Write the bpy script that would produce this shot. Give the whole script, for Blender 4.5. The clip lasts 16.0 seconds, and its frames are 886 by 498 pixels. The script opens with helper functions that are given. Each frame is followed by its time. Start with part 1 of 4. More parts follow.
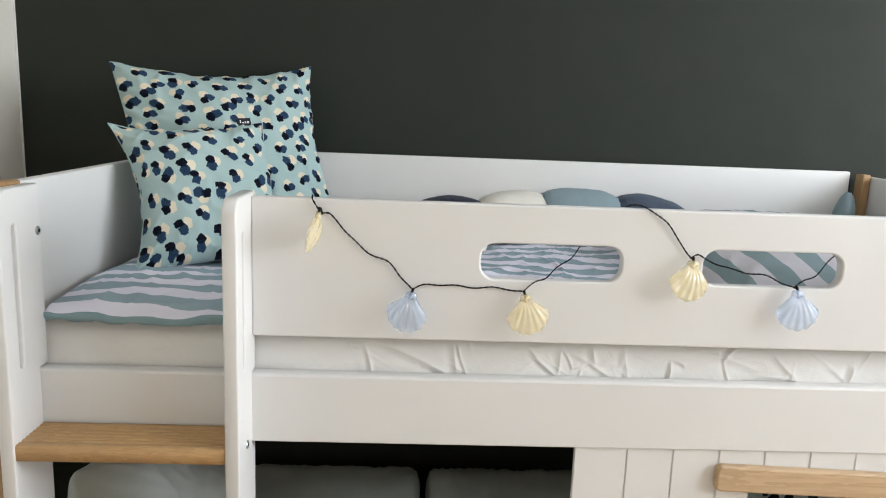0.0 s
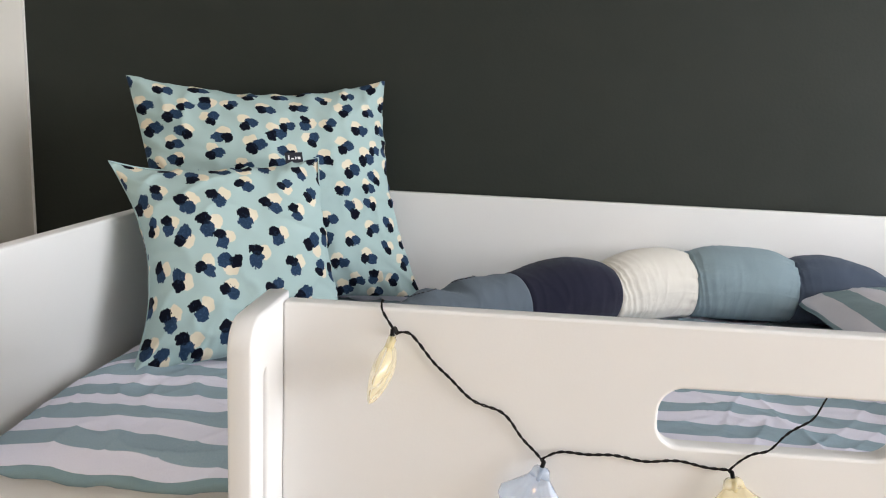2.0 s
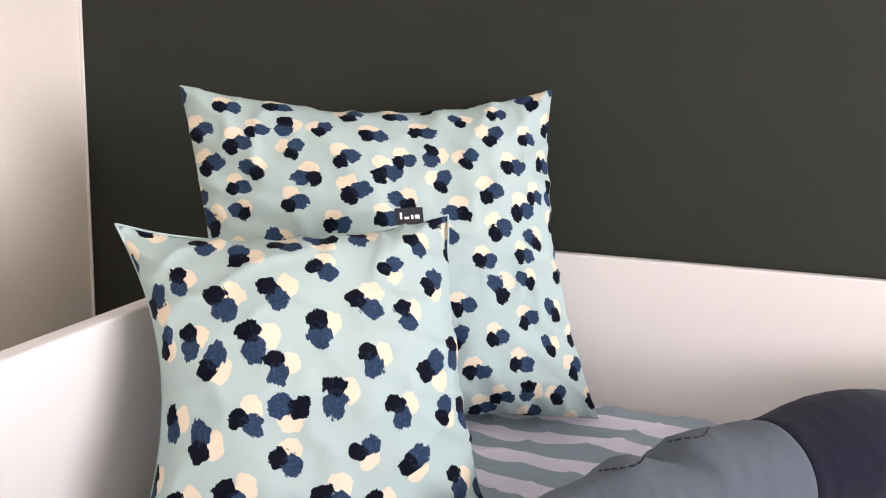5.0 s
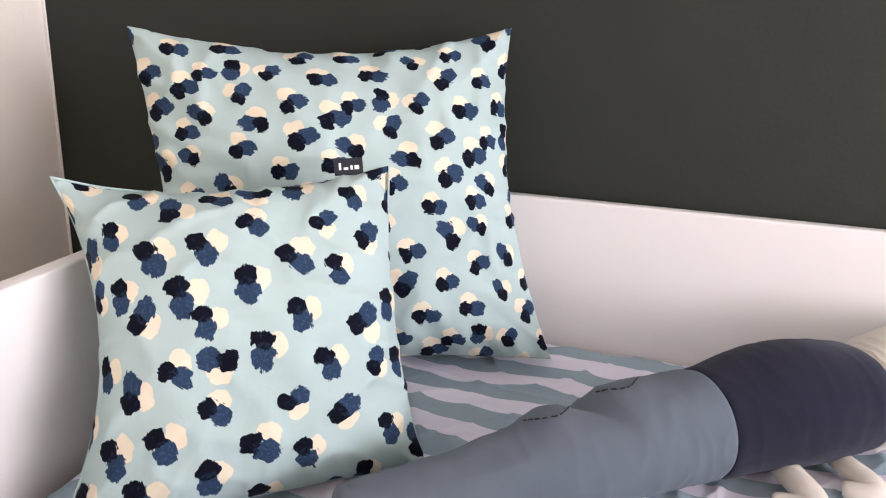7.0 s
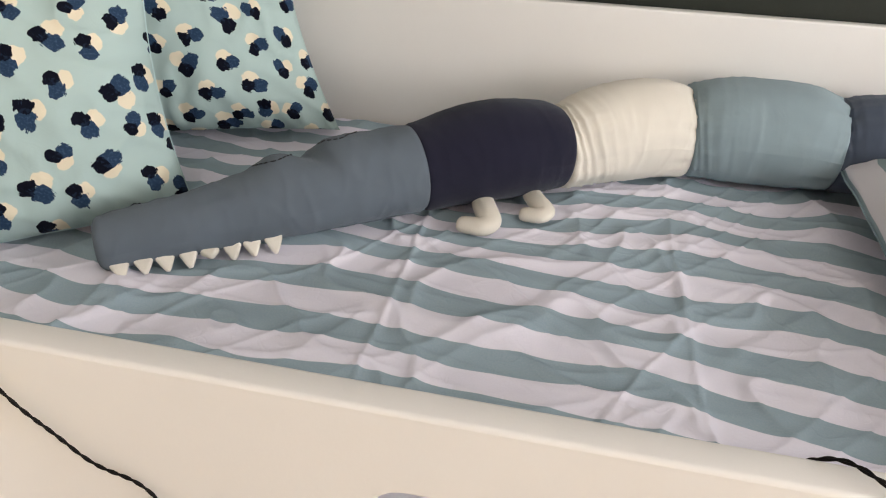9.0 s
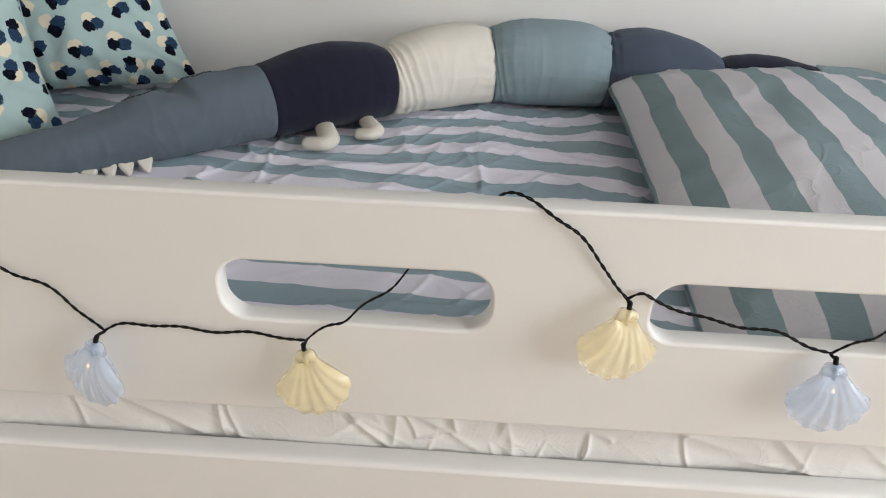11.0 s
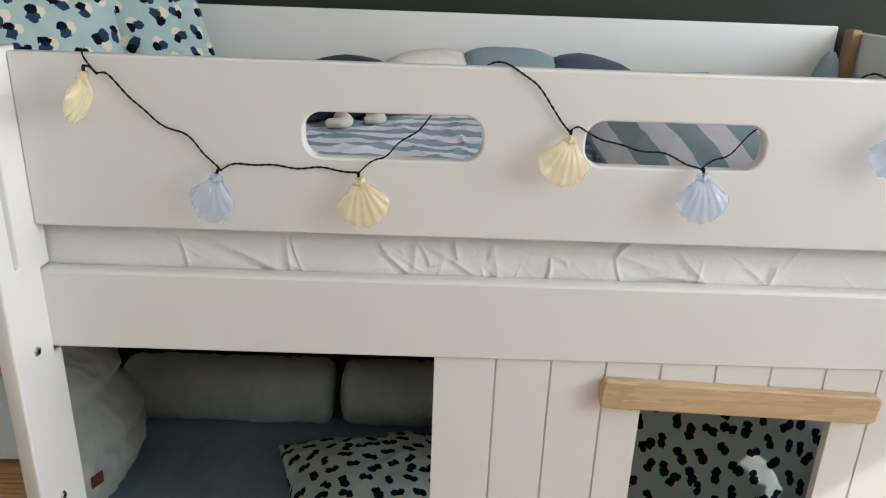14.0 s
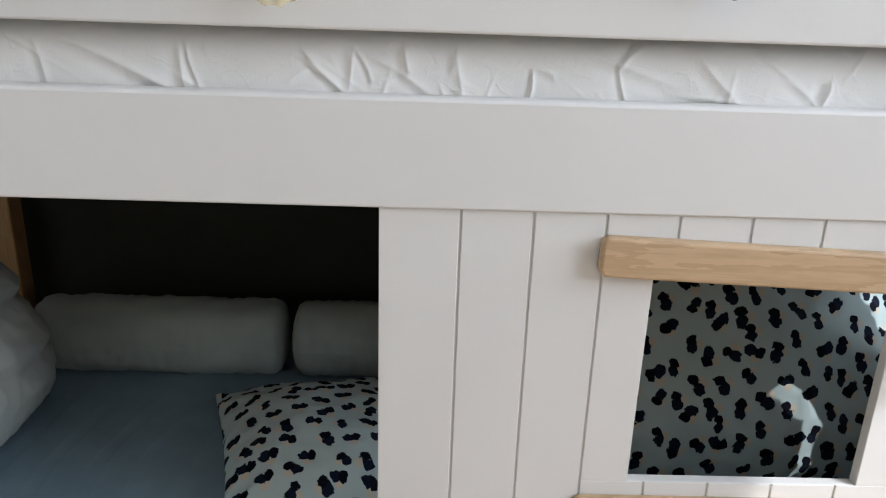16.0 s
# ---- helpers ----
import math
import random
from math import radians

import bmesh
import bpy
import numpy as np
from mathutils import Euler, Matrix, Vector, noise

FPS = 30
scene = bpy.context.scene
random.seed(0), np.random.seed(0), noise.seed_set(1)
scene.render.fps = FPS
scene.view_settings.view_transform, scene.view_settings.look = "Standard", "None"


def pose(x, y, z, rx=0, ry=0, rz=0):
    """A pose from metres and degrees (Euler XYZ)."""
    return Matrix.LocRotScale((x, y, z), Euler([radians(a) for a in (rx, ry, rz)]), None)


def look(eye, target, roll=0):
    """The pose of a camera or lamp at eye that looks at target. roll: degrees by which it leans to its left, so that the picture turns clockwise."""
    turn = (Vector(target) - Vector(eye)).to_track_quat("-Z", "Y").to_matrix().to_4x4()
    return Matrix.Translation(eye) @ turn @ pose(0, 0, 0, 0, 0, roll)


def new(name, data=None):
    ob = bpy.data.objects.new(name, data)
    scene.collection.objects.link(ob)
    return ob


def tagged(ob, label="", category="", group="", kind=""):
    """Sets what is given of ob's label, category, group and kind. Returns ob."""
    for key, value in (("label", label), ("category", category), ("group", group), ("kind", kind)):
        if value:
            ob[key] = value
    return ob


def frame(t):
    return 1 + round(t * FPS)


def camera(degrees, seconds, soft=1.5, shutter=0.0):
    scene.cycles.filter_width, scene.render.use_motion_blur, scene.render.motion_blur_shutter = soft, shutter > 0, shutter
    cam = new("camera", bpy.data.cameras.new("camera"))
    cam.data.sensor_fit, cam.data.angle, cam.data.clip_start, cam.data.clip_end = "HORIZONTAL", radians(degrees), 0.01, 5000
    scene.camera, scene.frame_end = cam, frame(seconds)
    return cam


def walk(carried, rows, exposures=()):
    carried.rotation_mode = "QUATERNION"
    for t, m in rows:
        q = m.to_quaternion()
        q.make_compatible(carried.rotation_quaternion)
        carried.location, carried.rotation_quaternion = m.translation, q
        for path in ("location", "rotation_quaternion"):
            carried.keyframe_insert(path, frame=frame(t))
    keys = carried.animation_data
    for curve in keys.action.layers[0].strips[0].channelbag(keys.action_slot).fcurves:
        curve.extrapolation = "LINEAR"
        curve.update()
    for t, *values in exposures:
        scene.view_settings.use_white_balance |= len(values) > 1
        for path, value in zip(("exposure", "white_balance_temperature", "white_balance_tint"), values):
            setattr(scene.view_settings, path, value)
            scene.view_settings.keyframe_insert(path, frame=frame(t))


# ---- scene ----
cam = camera(62.0, 16.0, 1.1)
METRES, EYE, TILT, LEAN, TURN = 3.0, 1.38, 0.0, 0.0, -2.4
ROWS = [
    (0.0, 0.0, 0.0, 0.0, 0.42, -10.63, -2.22),
    (0.5, -0.0154, 0.0522, 0.0034, 1.31, -10.55, -2.35),
    (1.0, -0.0278, 0.0903, 0.0077, 2.44, -10.48, -2.42),
    (1.5, -0.0323, 0.1297, 0.0114, 3.91, -10.45, -2.53),
    (2.0, -0.0336, 0.18, 0.0163, 5.85, -10.49, -2.64),
    (2.5, -0.04, 0.2199, 0.0158, 8.42, -10.53, -2.7),
    (3.0, -0.0551, 0.2549, 0.0132, 11.04, -10.49, -2.77),
    (3.5, -0.0705, 0.2932, 0.019, 13.26, -10.53, -2.82),
    (4.0, -0.0799, 0.3249, 0.0181, 14.89, -10.47, -2.7),
    (6.5, -0.0758, 0.3833, 0.0396, 17.42, -12.94, -2.43),
    (7.0, -0.054, 0.3754, 0.04, 17.71, -17.21, -2.44),
    (7.5, -0.0313, 0.3595, 0.0458, 18.18, -22.6, -2.38),
    (8.0, -0.0043, 0.3519, 0.0486, 18.5, -26.99, -2.09),
    (8.5, 0.0267, 0.3495, 0.0474, 17.73, -29.96, -1.66),
    (9.0, 0.0645, 0.3386, 0.0503, 15.19, -31.79, -1.37),
    (9.5, 0.0951, 0.3205, 0.0482, 11.98, -32.66, -1.27),
    (10.0, 0.1114, 0.3029, 0.0472, 9.5, -32.73, -1.38),
    (12.5, 0.1086, 0.1496, 0.0414, 3.15, -25.87, -1.76),
    (13.0, 0.109, 0.1171, 0.0291, 2.78, -23.86, -1.86),
    (13.5, 0.1084, 0.0975, 0.0128, 2.56, -22.08, -1.93),
    (14.0, 0.1038, 0.0879, -0.0121, 2.49, -20.7, -1.92),
    (14.5, 0.1053, 0.0919, -0.0413, 2.43, -19.69, -1.92),
    (15.0, 0.1124, 0.1105, -0.0667, 2.42, -19.14, -1.94),
    (15.5, 0.1187, 0.1341, -0.0921, 2.27, -18.92, -1.94),
    (16.0, 0.1226, 0.1532, -0.1275, 1.74, -18.78, -1.85),
]
EXPOSURES = [
    (0.0, -0.12, 6250, 9), (1.5, -0.02, 6400, 11), (2.5, 0.11, 6430, 15), (3.5, 0.28, 6580, 20), (4.2, 0.47, 6900, 24), (6.3, 0.53, 6850, 26), (7.0, 0.52, 6750, 26), (7.5, 0.36, 7380, 21),
    (8.0, 0.18, 7250, 17), (9.0, 0.0, 7120, 15), (10.0, -0.16, 6800, 13), (12.3, -0.43, 6450, 10), (13.5, -0.47, 6400, 10), (15.0, -0.44, 5980, 10), (16.0, -0.40, 5830, 10),
]
walk(cam, [(t, pose(0, 0, EYE, TILT, LEAN, TURN) @ pose(METRES * x, METRES * y, METRES * z, 90 + pitch, roll, yaw)) for t, x, y, z, yaw, pitch, roll in ROWS], EXPOSURES)

# ---- world, sun and window light ----
world = bpy.data.worlds.new("sky")
scene.world = world
world.use_nodes = True
wn = world.node_tree.nodes
sky = wn.new("ShaderNodeTexSky")
sky.sky_type, sky.sun_disc = "NISHITA", False
sky.sun_elevation, sky.sun_rotation = radians(38), radians(120)
wn["Background"].inputs[1].default_value = 0.12
world.node_tree.links.new(sky.outputs[0], wn["Background"].inputs[0])

sun = new("sun", bpy.data.lights.new("sun", "SUN"))
sun.data.energy, sun.data.angle, sun.data.color = 4.0, radians(0.5), (1, 0.95, 0.88)
sun.matrix_world = look((0.866 * 4, -0.5 * 4, 0.781 * 4), (0, 0, 0))


def window_light(name, where, target, w, h, power, colour):
    ob = new(name, bpy.data.lights.new(name, "AREA"))
    ob.data.shape, ob.data.size, ob.data.size_y = "RECTANGLE", w, h
    ob.data.energy, ob.data.color = power, colour
    ob.matrix_world = look(where, target)
    return ob


window_light("window_daylight", (3.09, 0.35, 1.80), (-1, 0.35, 2.50), 2.3, 1.34, 122, (0.95, 0.98, 1.0))

# ---- materials ----
def material(name, colour, rough=0.5, metal=0.0):
    m = bpy.data.materials.new(name)
    m.use_nodes = True
    b = m.node_tree.nodes["Principled BSDF"]
    b.inputs["Base Color"].default_value = (*colour, 1)
    b.inputs["Roughness"].default_value = rough
    b.inputs["Metallic"].default_value = metal
    return m, m.node_tree, b


def node(tree, kind, **values):
    n = tree.nodes.new("ShaderNode" + kind)
    for key, value in values.items():
        if key.startswith("i_"):
            n.inputs[key[2:]].default_value = value
        elif key.startswith("n_"):
            n.inputs[int(key[2:])].default_value = value
        else:
            setattr(n, key, value)
    return n


def join(tree, a, b):
    tree.links.new(a, b)


def maths(tree, op, a, b=None, c=None):
    n = tree.nodes.new("ShaderNodeMath")
    n.operation = op
    for i, v in enumerate((a, b, c)):
        if v is None:
            continue
        if isinstance(v, (int, float)):
            n.inputs[i].default_value = v
        else:
            tree.links.new(v, n.inputs[i])
    return n.outputs[0]


def coords(tree, kind="Object", scale=(1, 1, 1)):
    tc = node(tree, "TexCoord")
    mp = node(tree, "Mapping")
    mp.inputs["Scale"].default_value = scale
    join(tree, tc.outputs[kind], mp.inputs[0])
    return mp.outputs[0]


def noise_of(tree, vector, scale, detail=3.0, rough=0.5):
    n = node(tree, "TexNoise", i_Scale=scale, i_Detail=detail, i_Roughness=rough)
    join(tree, vector, n.inputs["Vector"])
    return n.outputs[0]


def mix(tree, factor, a, b):
    n = node(tree, "Mix", data_type="RGBA")
    for slot, v in ((n.inputs[0], factor), (n.inputs[6], a), (n.inputs[7], b)):
        if isinstance(v, tuple):
            slot.default_value = (*v, 1)
        elif isinstance(v, (int, float)):
            slot.default_value = v
        else:
            tree.links.new(v, slot)
    return n.outputs[2]


def bump(tree, bsdf, height, strength, distance):
    n = node(tree, "Bump", i_Strength=strength, i_Distance=distance)
    join(tree, height, n.inputs["Height"])
    join(tree, n.outputs[0], bsdf.inputs["Normal"])


def ramp(tree, value, lo, hi):
    n = node(tree, "MapRange", interpolation_type="SMOOTHSTEP")
    n.inputs[1].default_value, n.inputs[2].default_value = lo, hi
    tree.links.new(value, n.inputs[0])
    return n.outputs[0]


def paint_material(name, colour, rough, fine=260.0, strength=0.06):
    """Sprayed or rolled paint: faint mottling and orange peel."""
    m, t, b = material(name, colour, rough)
    v = coords(t)
    c = mix(t, ramp(t, noise_of(t, v, 2.2), 0.3, 0.7), tuple(x * 0.975 for x in colour), colour)
    c = mix(t, maths(t, "MULTIPLY", ramp(t, noise_of(t, v, 30, 4), 0.55, 0.8), 0.05), c, tuple(x * 0.8 for x in colour))
    join(t, c, b.inputs["Base Color"])
    join(t, maths(t, "MULTIPLY_ADD", noise_of(t, v, 9), 0.15, rough - 0.07), b.inputs["Roughness"])
    bump(t, b, noise_of(t, v, fine, 2), strength, 0.002)
    return m


def wood_material(name, light, dark, axis=0, grain=1.0, rings_in=15.0):
    m, t, b = material(name, light, 0.5)
    s = [9.0 * grain] * 3
    s[axis] = 1.1 * grain
    v = coords(t, "Object", tuple(s))
    figure = noise_of(t, v, 3.0, 5, 0.6)
    rings = maths(t, "FRACT", maths(t, "MULTIPLY", figure, rings_in))
    rings = ramp(t, rings, 0.15, 0.95)
    s2 = [240.0, 240.0, 240.0]
    s2[axis] = 7.0
    pores = noise_of(t, coords(t, "Object", tuple(s2)), 1.0, 4, 0.7)
    c = mix(t, maths(t, "MULTIPLY", rings, 0.5), light, dark)
    c = mix(t, maths(t, "MULTIPLY", ramp(t, pores, 0.5, 0.75), 0.5), c, dark)
    join(t, c, b.inputs["Base Color"])
    bump(t, b, pores, 0.15, 0.001)
    return m


def weave_bump(t, b, v, extra=None, strength=0.25):
    w1 = node(t, "TexWave", wave_type="BANDS", bands_direction="X", i_Scale=330.0, i_Distortion=0.6)
    w2 = node(t, "TexWave", wave_type="BANDS", bands_direction="Y", i_Scale=330.0, i_Distortion=0.6)
    join(t, v, w1.inputs["Vector"])
    join(t, v, w2.inputs["Vector"])
    h = maths(t, "MULTIPLY", maths(t, "ADD", w1.outputs[1], w2.outputs[1]), 0.25)
    creases = noise_of(t, v, 14, 5, 0.6)
    h = maths(t, "ADD", h, maths(t, "MULTIPLY", creases, 3.0))
    if extra:
        for size, high in ((9, 2.6), (21, 1.6), (40, 1.1)):
            line = maths(t, "ABSOLUTE", maths(t, "SUBTRACT", noise_of(t, v, size, 1.5), 0.5))
            line = maths(t, "SUBTRACT", 1.0, ramp(t, line, 0.0, 0.035))
            patch = ramp(t, noise_of(t, v, size * 0.45 + 1, 1), 0.42, 0.62)
            h = maths(t, "ADD", h, maths(t, "MULTIPLY", maths(t, "MULTIPLY", line, patch), high * extra))
    bump(t, b, h, strength, 0.002)


def fabric_material(name, colour, dark=0.85, rough=0.9, rib=0.0):
    m, t, b = material(name, colour, rough)
    v = coords(t, "UV")
    c = mix(t, ramp(t, noise_of(t, v, 12, 4), 0.35, 0.7), tuple(x * dark for x in colour), colour)
    c = mix(t, maths(t, "MULTIPLY", noise_of(t, v, 600, 2), 0.3), c, tuple(x * 0.7 for x in colour))
    join(t, c, b.inputs["Base Color"])
    b.inputs["Sheen Weight"].default_value = 0.06
    b.inputs["Sheen Roughness"].default_value = 0.5
    b.inputs["Specular IOR Level"].default_value = 0.15
    if rib:
        b.inputs["Sheen Weight"].default_value = 0.13
        b.inputs["Sheen Tint"].default_value = (0.80, 0.90, 1.0, 1)
        w = node(t, "TexWave", wave_type="BANDS", bands_direction="Y", i_Scale=rib, i_Distortion=0.3)
        join(t, v, w.inputs["Vector"])
        bump(t, b, maths(t, "ADD", w.outputs[1], maths(t, "MULTIPLY", noise_of(t, v, 9, 4), 2.5)), 0.22, 0.0012)
    else:
        weave_bump(t, b, v, 0.7)
    return m


def striped_material(name, period, white, green, wobble=0.012, axis=1, creased=0.5):
    m, t, b = material(name, white, 0.85)
    v = coords(t, "UV")
    sep = node(t, "SeparateXYZ")
    join(t, v, sep.inputs[0])
    n = maths(t, "SUBTRACT", noise_of(t, v, 5.5, 0), 0.5)
    n2 = maths(t, "SUBTRACT", noise_of(t, v, 1.6, 1), 0.5)
    y = maths(t, "ADD", sep.outputs[axis], maths(t, "MULTIPLY", n, wobble * 2.2))
    y = maths(t, "ADD", y, maths(t, "MULTIPLY", n2, wobble * 5))
    n3 = maths(t, "SUBTRACT", noise_of(t, v, 13, 0), 0.5)
    y = maths(t, "ADD", y, maths(t, "MULTIPLY", n3, wobble * 0.3))
    f = maths(t, "PINGPONG", maths(t, "DIVIDE", y, period), 0.5)
    band = ramp(t, f, 0.243, 0.257)
    heather = maths(t, "MULTIPLY", noise_of(t, v, 420, 2), 0.25)
    c = mix(t, band, white, green)
    c = mix(t, heather, c, tuple(x * 0.75 for x in white))
    join(t, c, b.inputs["Base Color"])
    b.inputs["Specular IOR Level"].default_value = 0.12
    weave_bump(t, b, v, creased, strength=0.2)
    return m


def dabbed_material(name, ground, cream, navy, black, cream_size=1.0, paler=1.6, size=0.78):
    """Brush dabs printed on cotton: a cream blot with a blue and a near-black stroke laid over it. The layers dab_1 and dab_2
    hold the place in the two nearest dabs, in metres along and across the stroke; seed_1 and seed_2 a number for each dab."""
    m, t, b = material(name, ground, 0.85)
    v = coords(t, "UV")
    lumps = maths(t, "SUBTRACT", noise_of(t, v, 95, 1), 0.5)

    def layer(which):
        place = node(t, "UVMap", uv_map="dab_" + which)
        seed = node(t, "SeparateXYZ")
        join(t, node(t, "UVMap", uv_map="seed_" + which).outputs[0], seed.inputs[0])
        shift = node(t, "VectorMath", operation="MULTIPLY_ADD")
        shift.inputs[1].default_value = (1.0, 0.22, 1.0)
        move = node(t, "CombineXYZ")
        join(t, seed.outputs[0], move.inputs[0])
        join(t, seed.outputs[1], move.inputs[1])
        join(t, place.outputs[0], shift.inputs[0])
        join(t, move.outputs[0], shift.inputs[2])
        hairs = maths(t, "SUBTRACT", noise_of(t, shift.outputs[0], 520, 2), 0.5)
        grow = maths(t, "MULTIPLY_ADD", maths(t, "FRACT", seed.outputs[0]), 0.22, size)
        lean = maths(t, "MULTIPLY_ADD", maths(t, "FRACT", seed.outputs[1]), 0.006, -0.003)

        def dab(dx, dy, rx, ry, wobble, sway, edge=0.03):
            sep = node(t, "SeparateXYZ")
            join(t, place.outputs[0], sep.inputs[0])
            x = maths(t, "DIVIDE", maths(t, "SUBTRACT", maths(t, "DIVIDE", sep.outputs[0], grow), maths(t, "MULTIPLY_ADD", lean, sway, dx)), rx)
            y = maths(t, "DIVIDE", maths(t, "SUBTRACT", maths(t, "DIVIDE", sep.outputs[1], grow), dy), ry)
            r = maths(t, "SQRT", maths(t, "ADD", maths(t, "MULTIPLY", x, x), maths(t, "MULTIPLY", y, y)))
            return maths(t, "SUBTRACT", 1.0, ramp(t, maths(t, "ADD", r, wobble), 0.97 - edge, 1.0 + edge))

        rough = maths(t, "ADD", maths(t, "MULTIPLY", lumps, 0.95), maths(t, "MULTIPLY", hairs, 0.55))
        return (dab(0.0150, 0.0035, 0.0118 * cream_size, 0.0146 * cream_size, maths(t, "MULTIPLY", lumps, 0.7), 1.0, 0.04),
                dab(0.0008, -0.0085, 0.0125, 0.0148, rough, 0.6), dab(-0.0018, 0.0092, 0.0128, 0.0112, rough, -0.8), hairs)

    one, two = layer("1"), layer("2")
    c = mix(t, maths(t, "MULTIPLY", noise_of(t, v, 500, 2), 0.12), ground, tuple(x * 0.8 for x in ground))
    worn = mix(t, ramp(t, noise_of(t, v, 330, 3), 0.45, 0.75), navy, tuple(x * paler + 0.008 for x in navy))
    c = mix(t, two[0], c, cream)
    c = mix(t, one[0], c, cream)
    for cream_blot, blue_blot, black_blot, hairs in (two, one):
        c = mix(t, blue_blot, c, worn)
        ink = mix(t, ramp(t, hairs, 0.10, 0.34), black, tuple(x * 0.8 for x in navy))
        overlap = maths(t, "MULTIPLY", maths(t, "MULTIPLY", blue_blot, black_blot), ramp(t, noise_of(t, v, 210, 3), 0.42, 0.62))
        c = mix(t, black_blot, c, ink)
        c = mix(t, maths(t, "MULTIPLY", overlap, 0.35), c, navy)
    join(t, c, b.inputs["Base Color"])
    b.inputs["Specular IOR Level"].default_value = 0.12
    weave_bump(t, b, v, 0.4, strength=0.2)
    return m


WHITE = paint_material("white_lacquer", (0.80, 0.795, 0.785), 0.38)
WALL = paint_material("white_wall_paint", (0.80, 0.77, 0.70), 0.75, 120.0, 0.25)
# sand colour picked to send warm bounce light onto the bed front
WALL_BOUNCE = paint_material("sand_wall_paint", (0.74, 0.64, 0.51), 0.75, 120.0, 0.25)
DARK_WALL = paint_material("dark_green_wall_paint", (0.0200, 0.0243, 0.0195), 0.72, 140.0, 0.2)
DARK_WALL.node_tree.nodes["Principled BSDF"].inputs["Specular IOR Level"].default_value = 0.34
CEILING = paint_material("ceiling_paint", (0.86, 0.855, 0.84), 0.85, 120.0, 0.2)
FLOOR = wood_material("floor_oak", (0.42, 0.31, 0.21), (0.30, 0.21, 0.13))
OAK = wood_material("oiled_oak", (0.54, 0.34, 0.155), (0.38, 0.21, 0.085))
OAK_PALE = wood_material("pale_oak", (0.60, 0.43, 0.265), (0.42, 0.275, 0.15), 0, 0.62, 8.0)
OAK_UP = wood_material("post_oak", (0.42, 0.26, 0.12), (0.28, 0.16, 0.07), 2)
STEEL = material("zinc_screw", (0.55, 0.58, 0.60), 0.3, 1.0)[0]
STEEL_DARK = material("screw_socket", (0.05, 0.05, 0.05), 0.5, 1.0)[0]
SHEET = fabric_material("white_cotton_sheet", (0.87, 0.86, 0.84), 0.97)
STRIPES = striped_material("striped_cotton", 0.0875, (0.85, 0.84, 0.955), (0.272, 0.390, 0.455), 0.0025, 1, 1.15)
STRIPES_BROAD = striped_material("broad_striped_cotton", 0.087, (0.70, 0.69, 0.745), (0.232, 0.335, 0.368), 0.0012, 0, 1.3)
DABS = dabbed_material("dabbed_cotton", (0.41, 0.545, 0.54), (0.75, 0.68, 0.535), (0.020, 0.045, 0.092), (0.003, 0.004, 0.011))
DABS_LOW = dabbed_material("dabbed_cotton_small", (0.50, 0.60, 0.60), (0.60, 0.56, 0.47), (0.006, 0.010, 0.024), (0.003, 0.004, 0.010), 0.8, 1.2, 0.80)
SLATE = fabric_material("slate_rib_knit", (0.127, 0.158, 0.192), 0.92, 0.95, 420.0)
NAVY = fabric_material("navy_jersey", (0.017, 0.017, 0.034), 0.9, 0.95, 420.0)
CREAM = fabric_material("cream_jersey", (0.80, 0.765, 0.69), 0.95, 0.95, 420.0)
SKY = fabric_material("dusty_blue_jersey", (0.275, 0.365, 0.405), 0.92, 0.95, 420.0)
BLUEGREY = fabric_material("blue_grey_jersey", (0.076, 0.098, 0.140), 0.92, 0.95, 420.0)
FELT = fabric_material("cream_felt", (0.79, 0.755, 0.68), 0.95)
THREAD = material("dark_thread", (0.02, 0.02, 0.025), 0.9)[0]
HEM = fabric_material("sage_hem_cotton", (0.265, 0.385, 0.42), 0.92)
PIPING = fabric_material("aqua_piping", (0.46, 0.62, 0.64), 0.9)
SAGE = fabric_material("sage_cotton", (0.37, 0.42, 0.405), 0.9)
PALE_SAGE = fabric_material("pale_sage_cotton", (0.48, 0.52, 0.505), 0.92)
PETROL = fabric_material("petrol_cotton", (0.25, 0.36, 0.44), 0.9)
quilt = PETROL.node_tree
rows = node(quilt, "TexWave", wave_type="RINGS", rings_direction="SPHERICAL", wave_profile="SIN", i_Scale=3.2, i_Distortion=2.2, i_Detail=1.0)
join(quilt, coords(quilt, "UV"), rows.inputs["Vector"])
bump(quilt, quilt.nodes["Principled BSDF"], ramp(quilt, rows.outputs[1], 0.0, 0.35), 0.15, 0.006)
CABLE = material("black_cable", (0.004, 0.0032, 0.0036), 0.65)[0]
CABLE.node_tree.nodes["Principled BSDF"].inputs["Specular IOR Level"].default_value = 0.2
LEATHER = material("brown_leather", (0.10, 0.035, 0.02), 0.6)[0]
TAG = material("black_woven_tag", (0.010, 0.012, 0.02), 0.8)[0]
PRINT = material("white_print", (0.75, 0.75, 0.75), 0.8)[0]


def shell_material(name, colour):
    m, t, b = material(name, colour, 0.22)
    v = coords(t)
    c = mix(t, ramp(t, noise_of(t, v, 60, 3), 0.3, 0.7), colour, tuple(min(1, x * 1.1) for x in colour))
    join(t, c, b.inputs["Base Color"])
    b.inputs["Roughness"].default_value = 0.14
    b.inputs["Alpha"].default_value = 0.38
    b.inputs["Coat Weight"].default_value = 1.0
    b.inputs["Coat Roughness"].default_value = 0.06
    return m


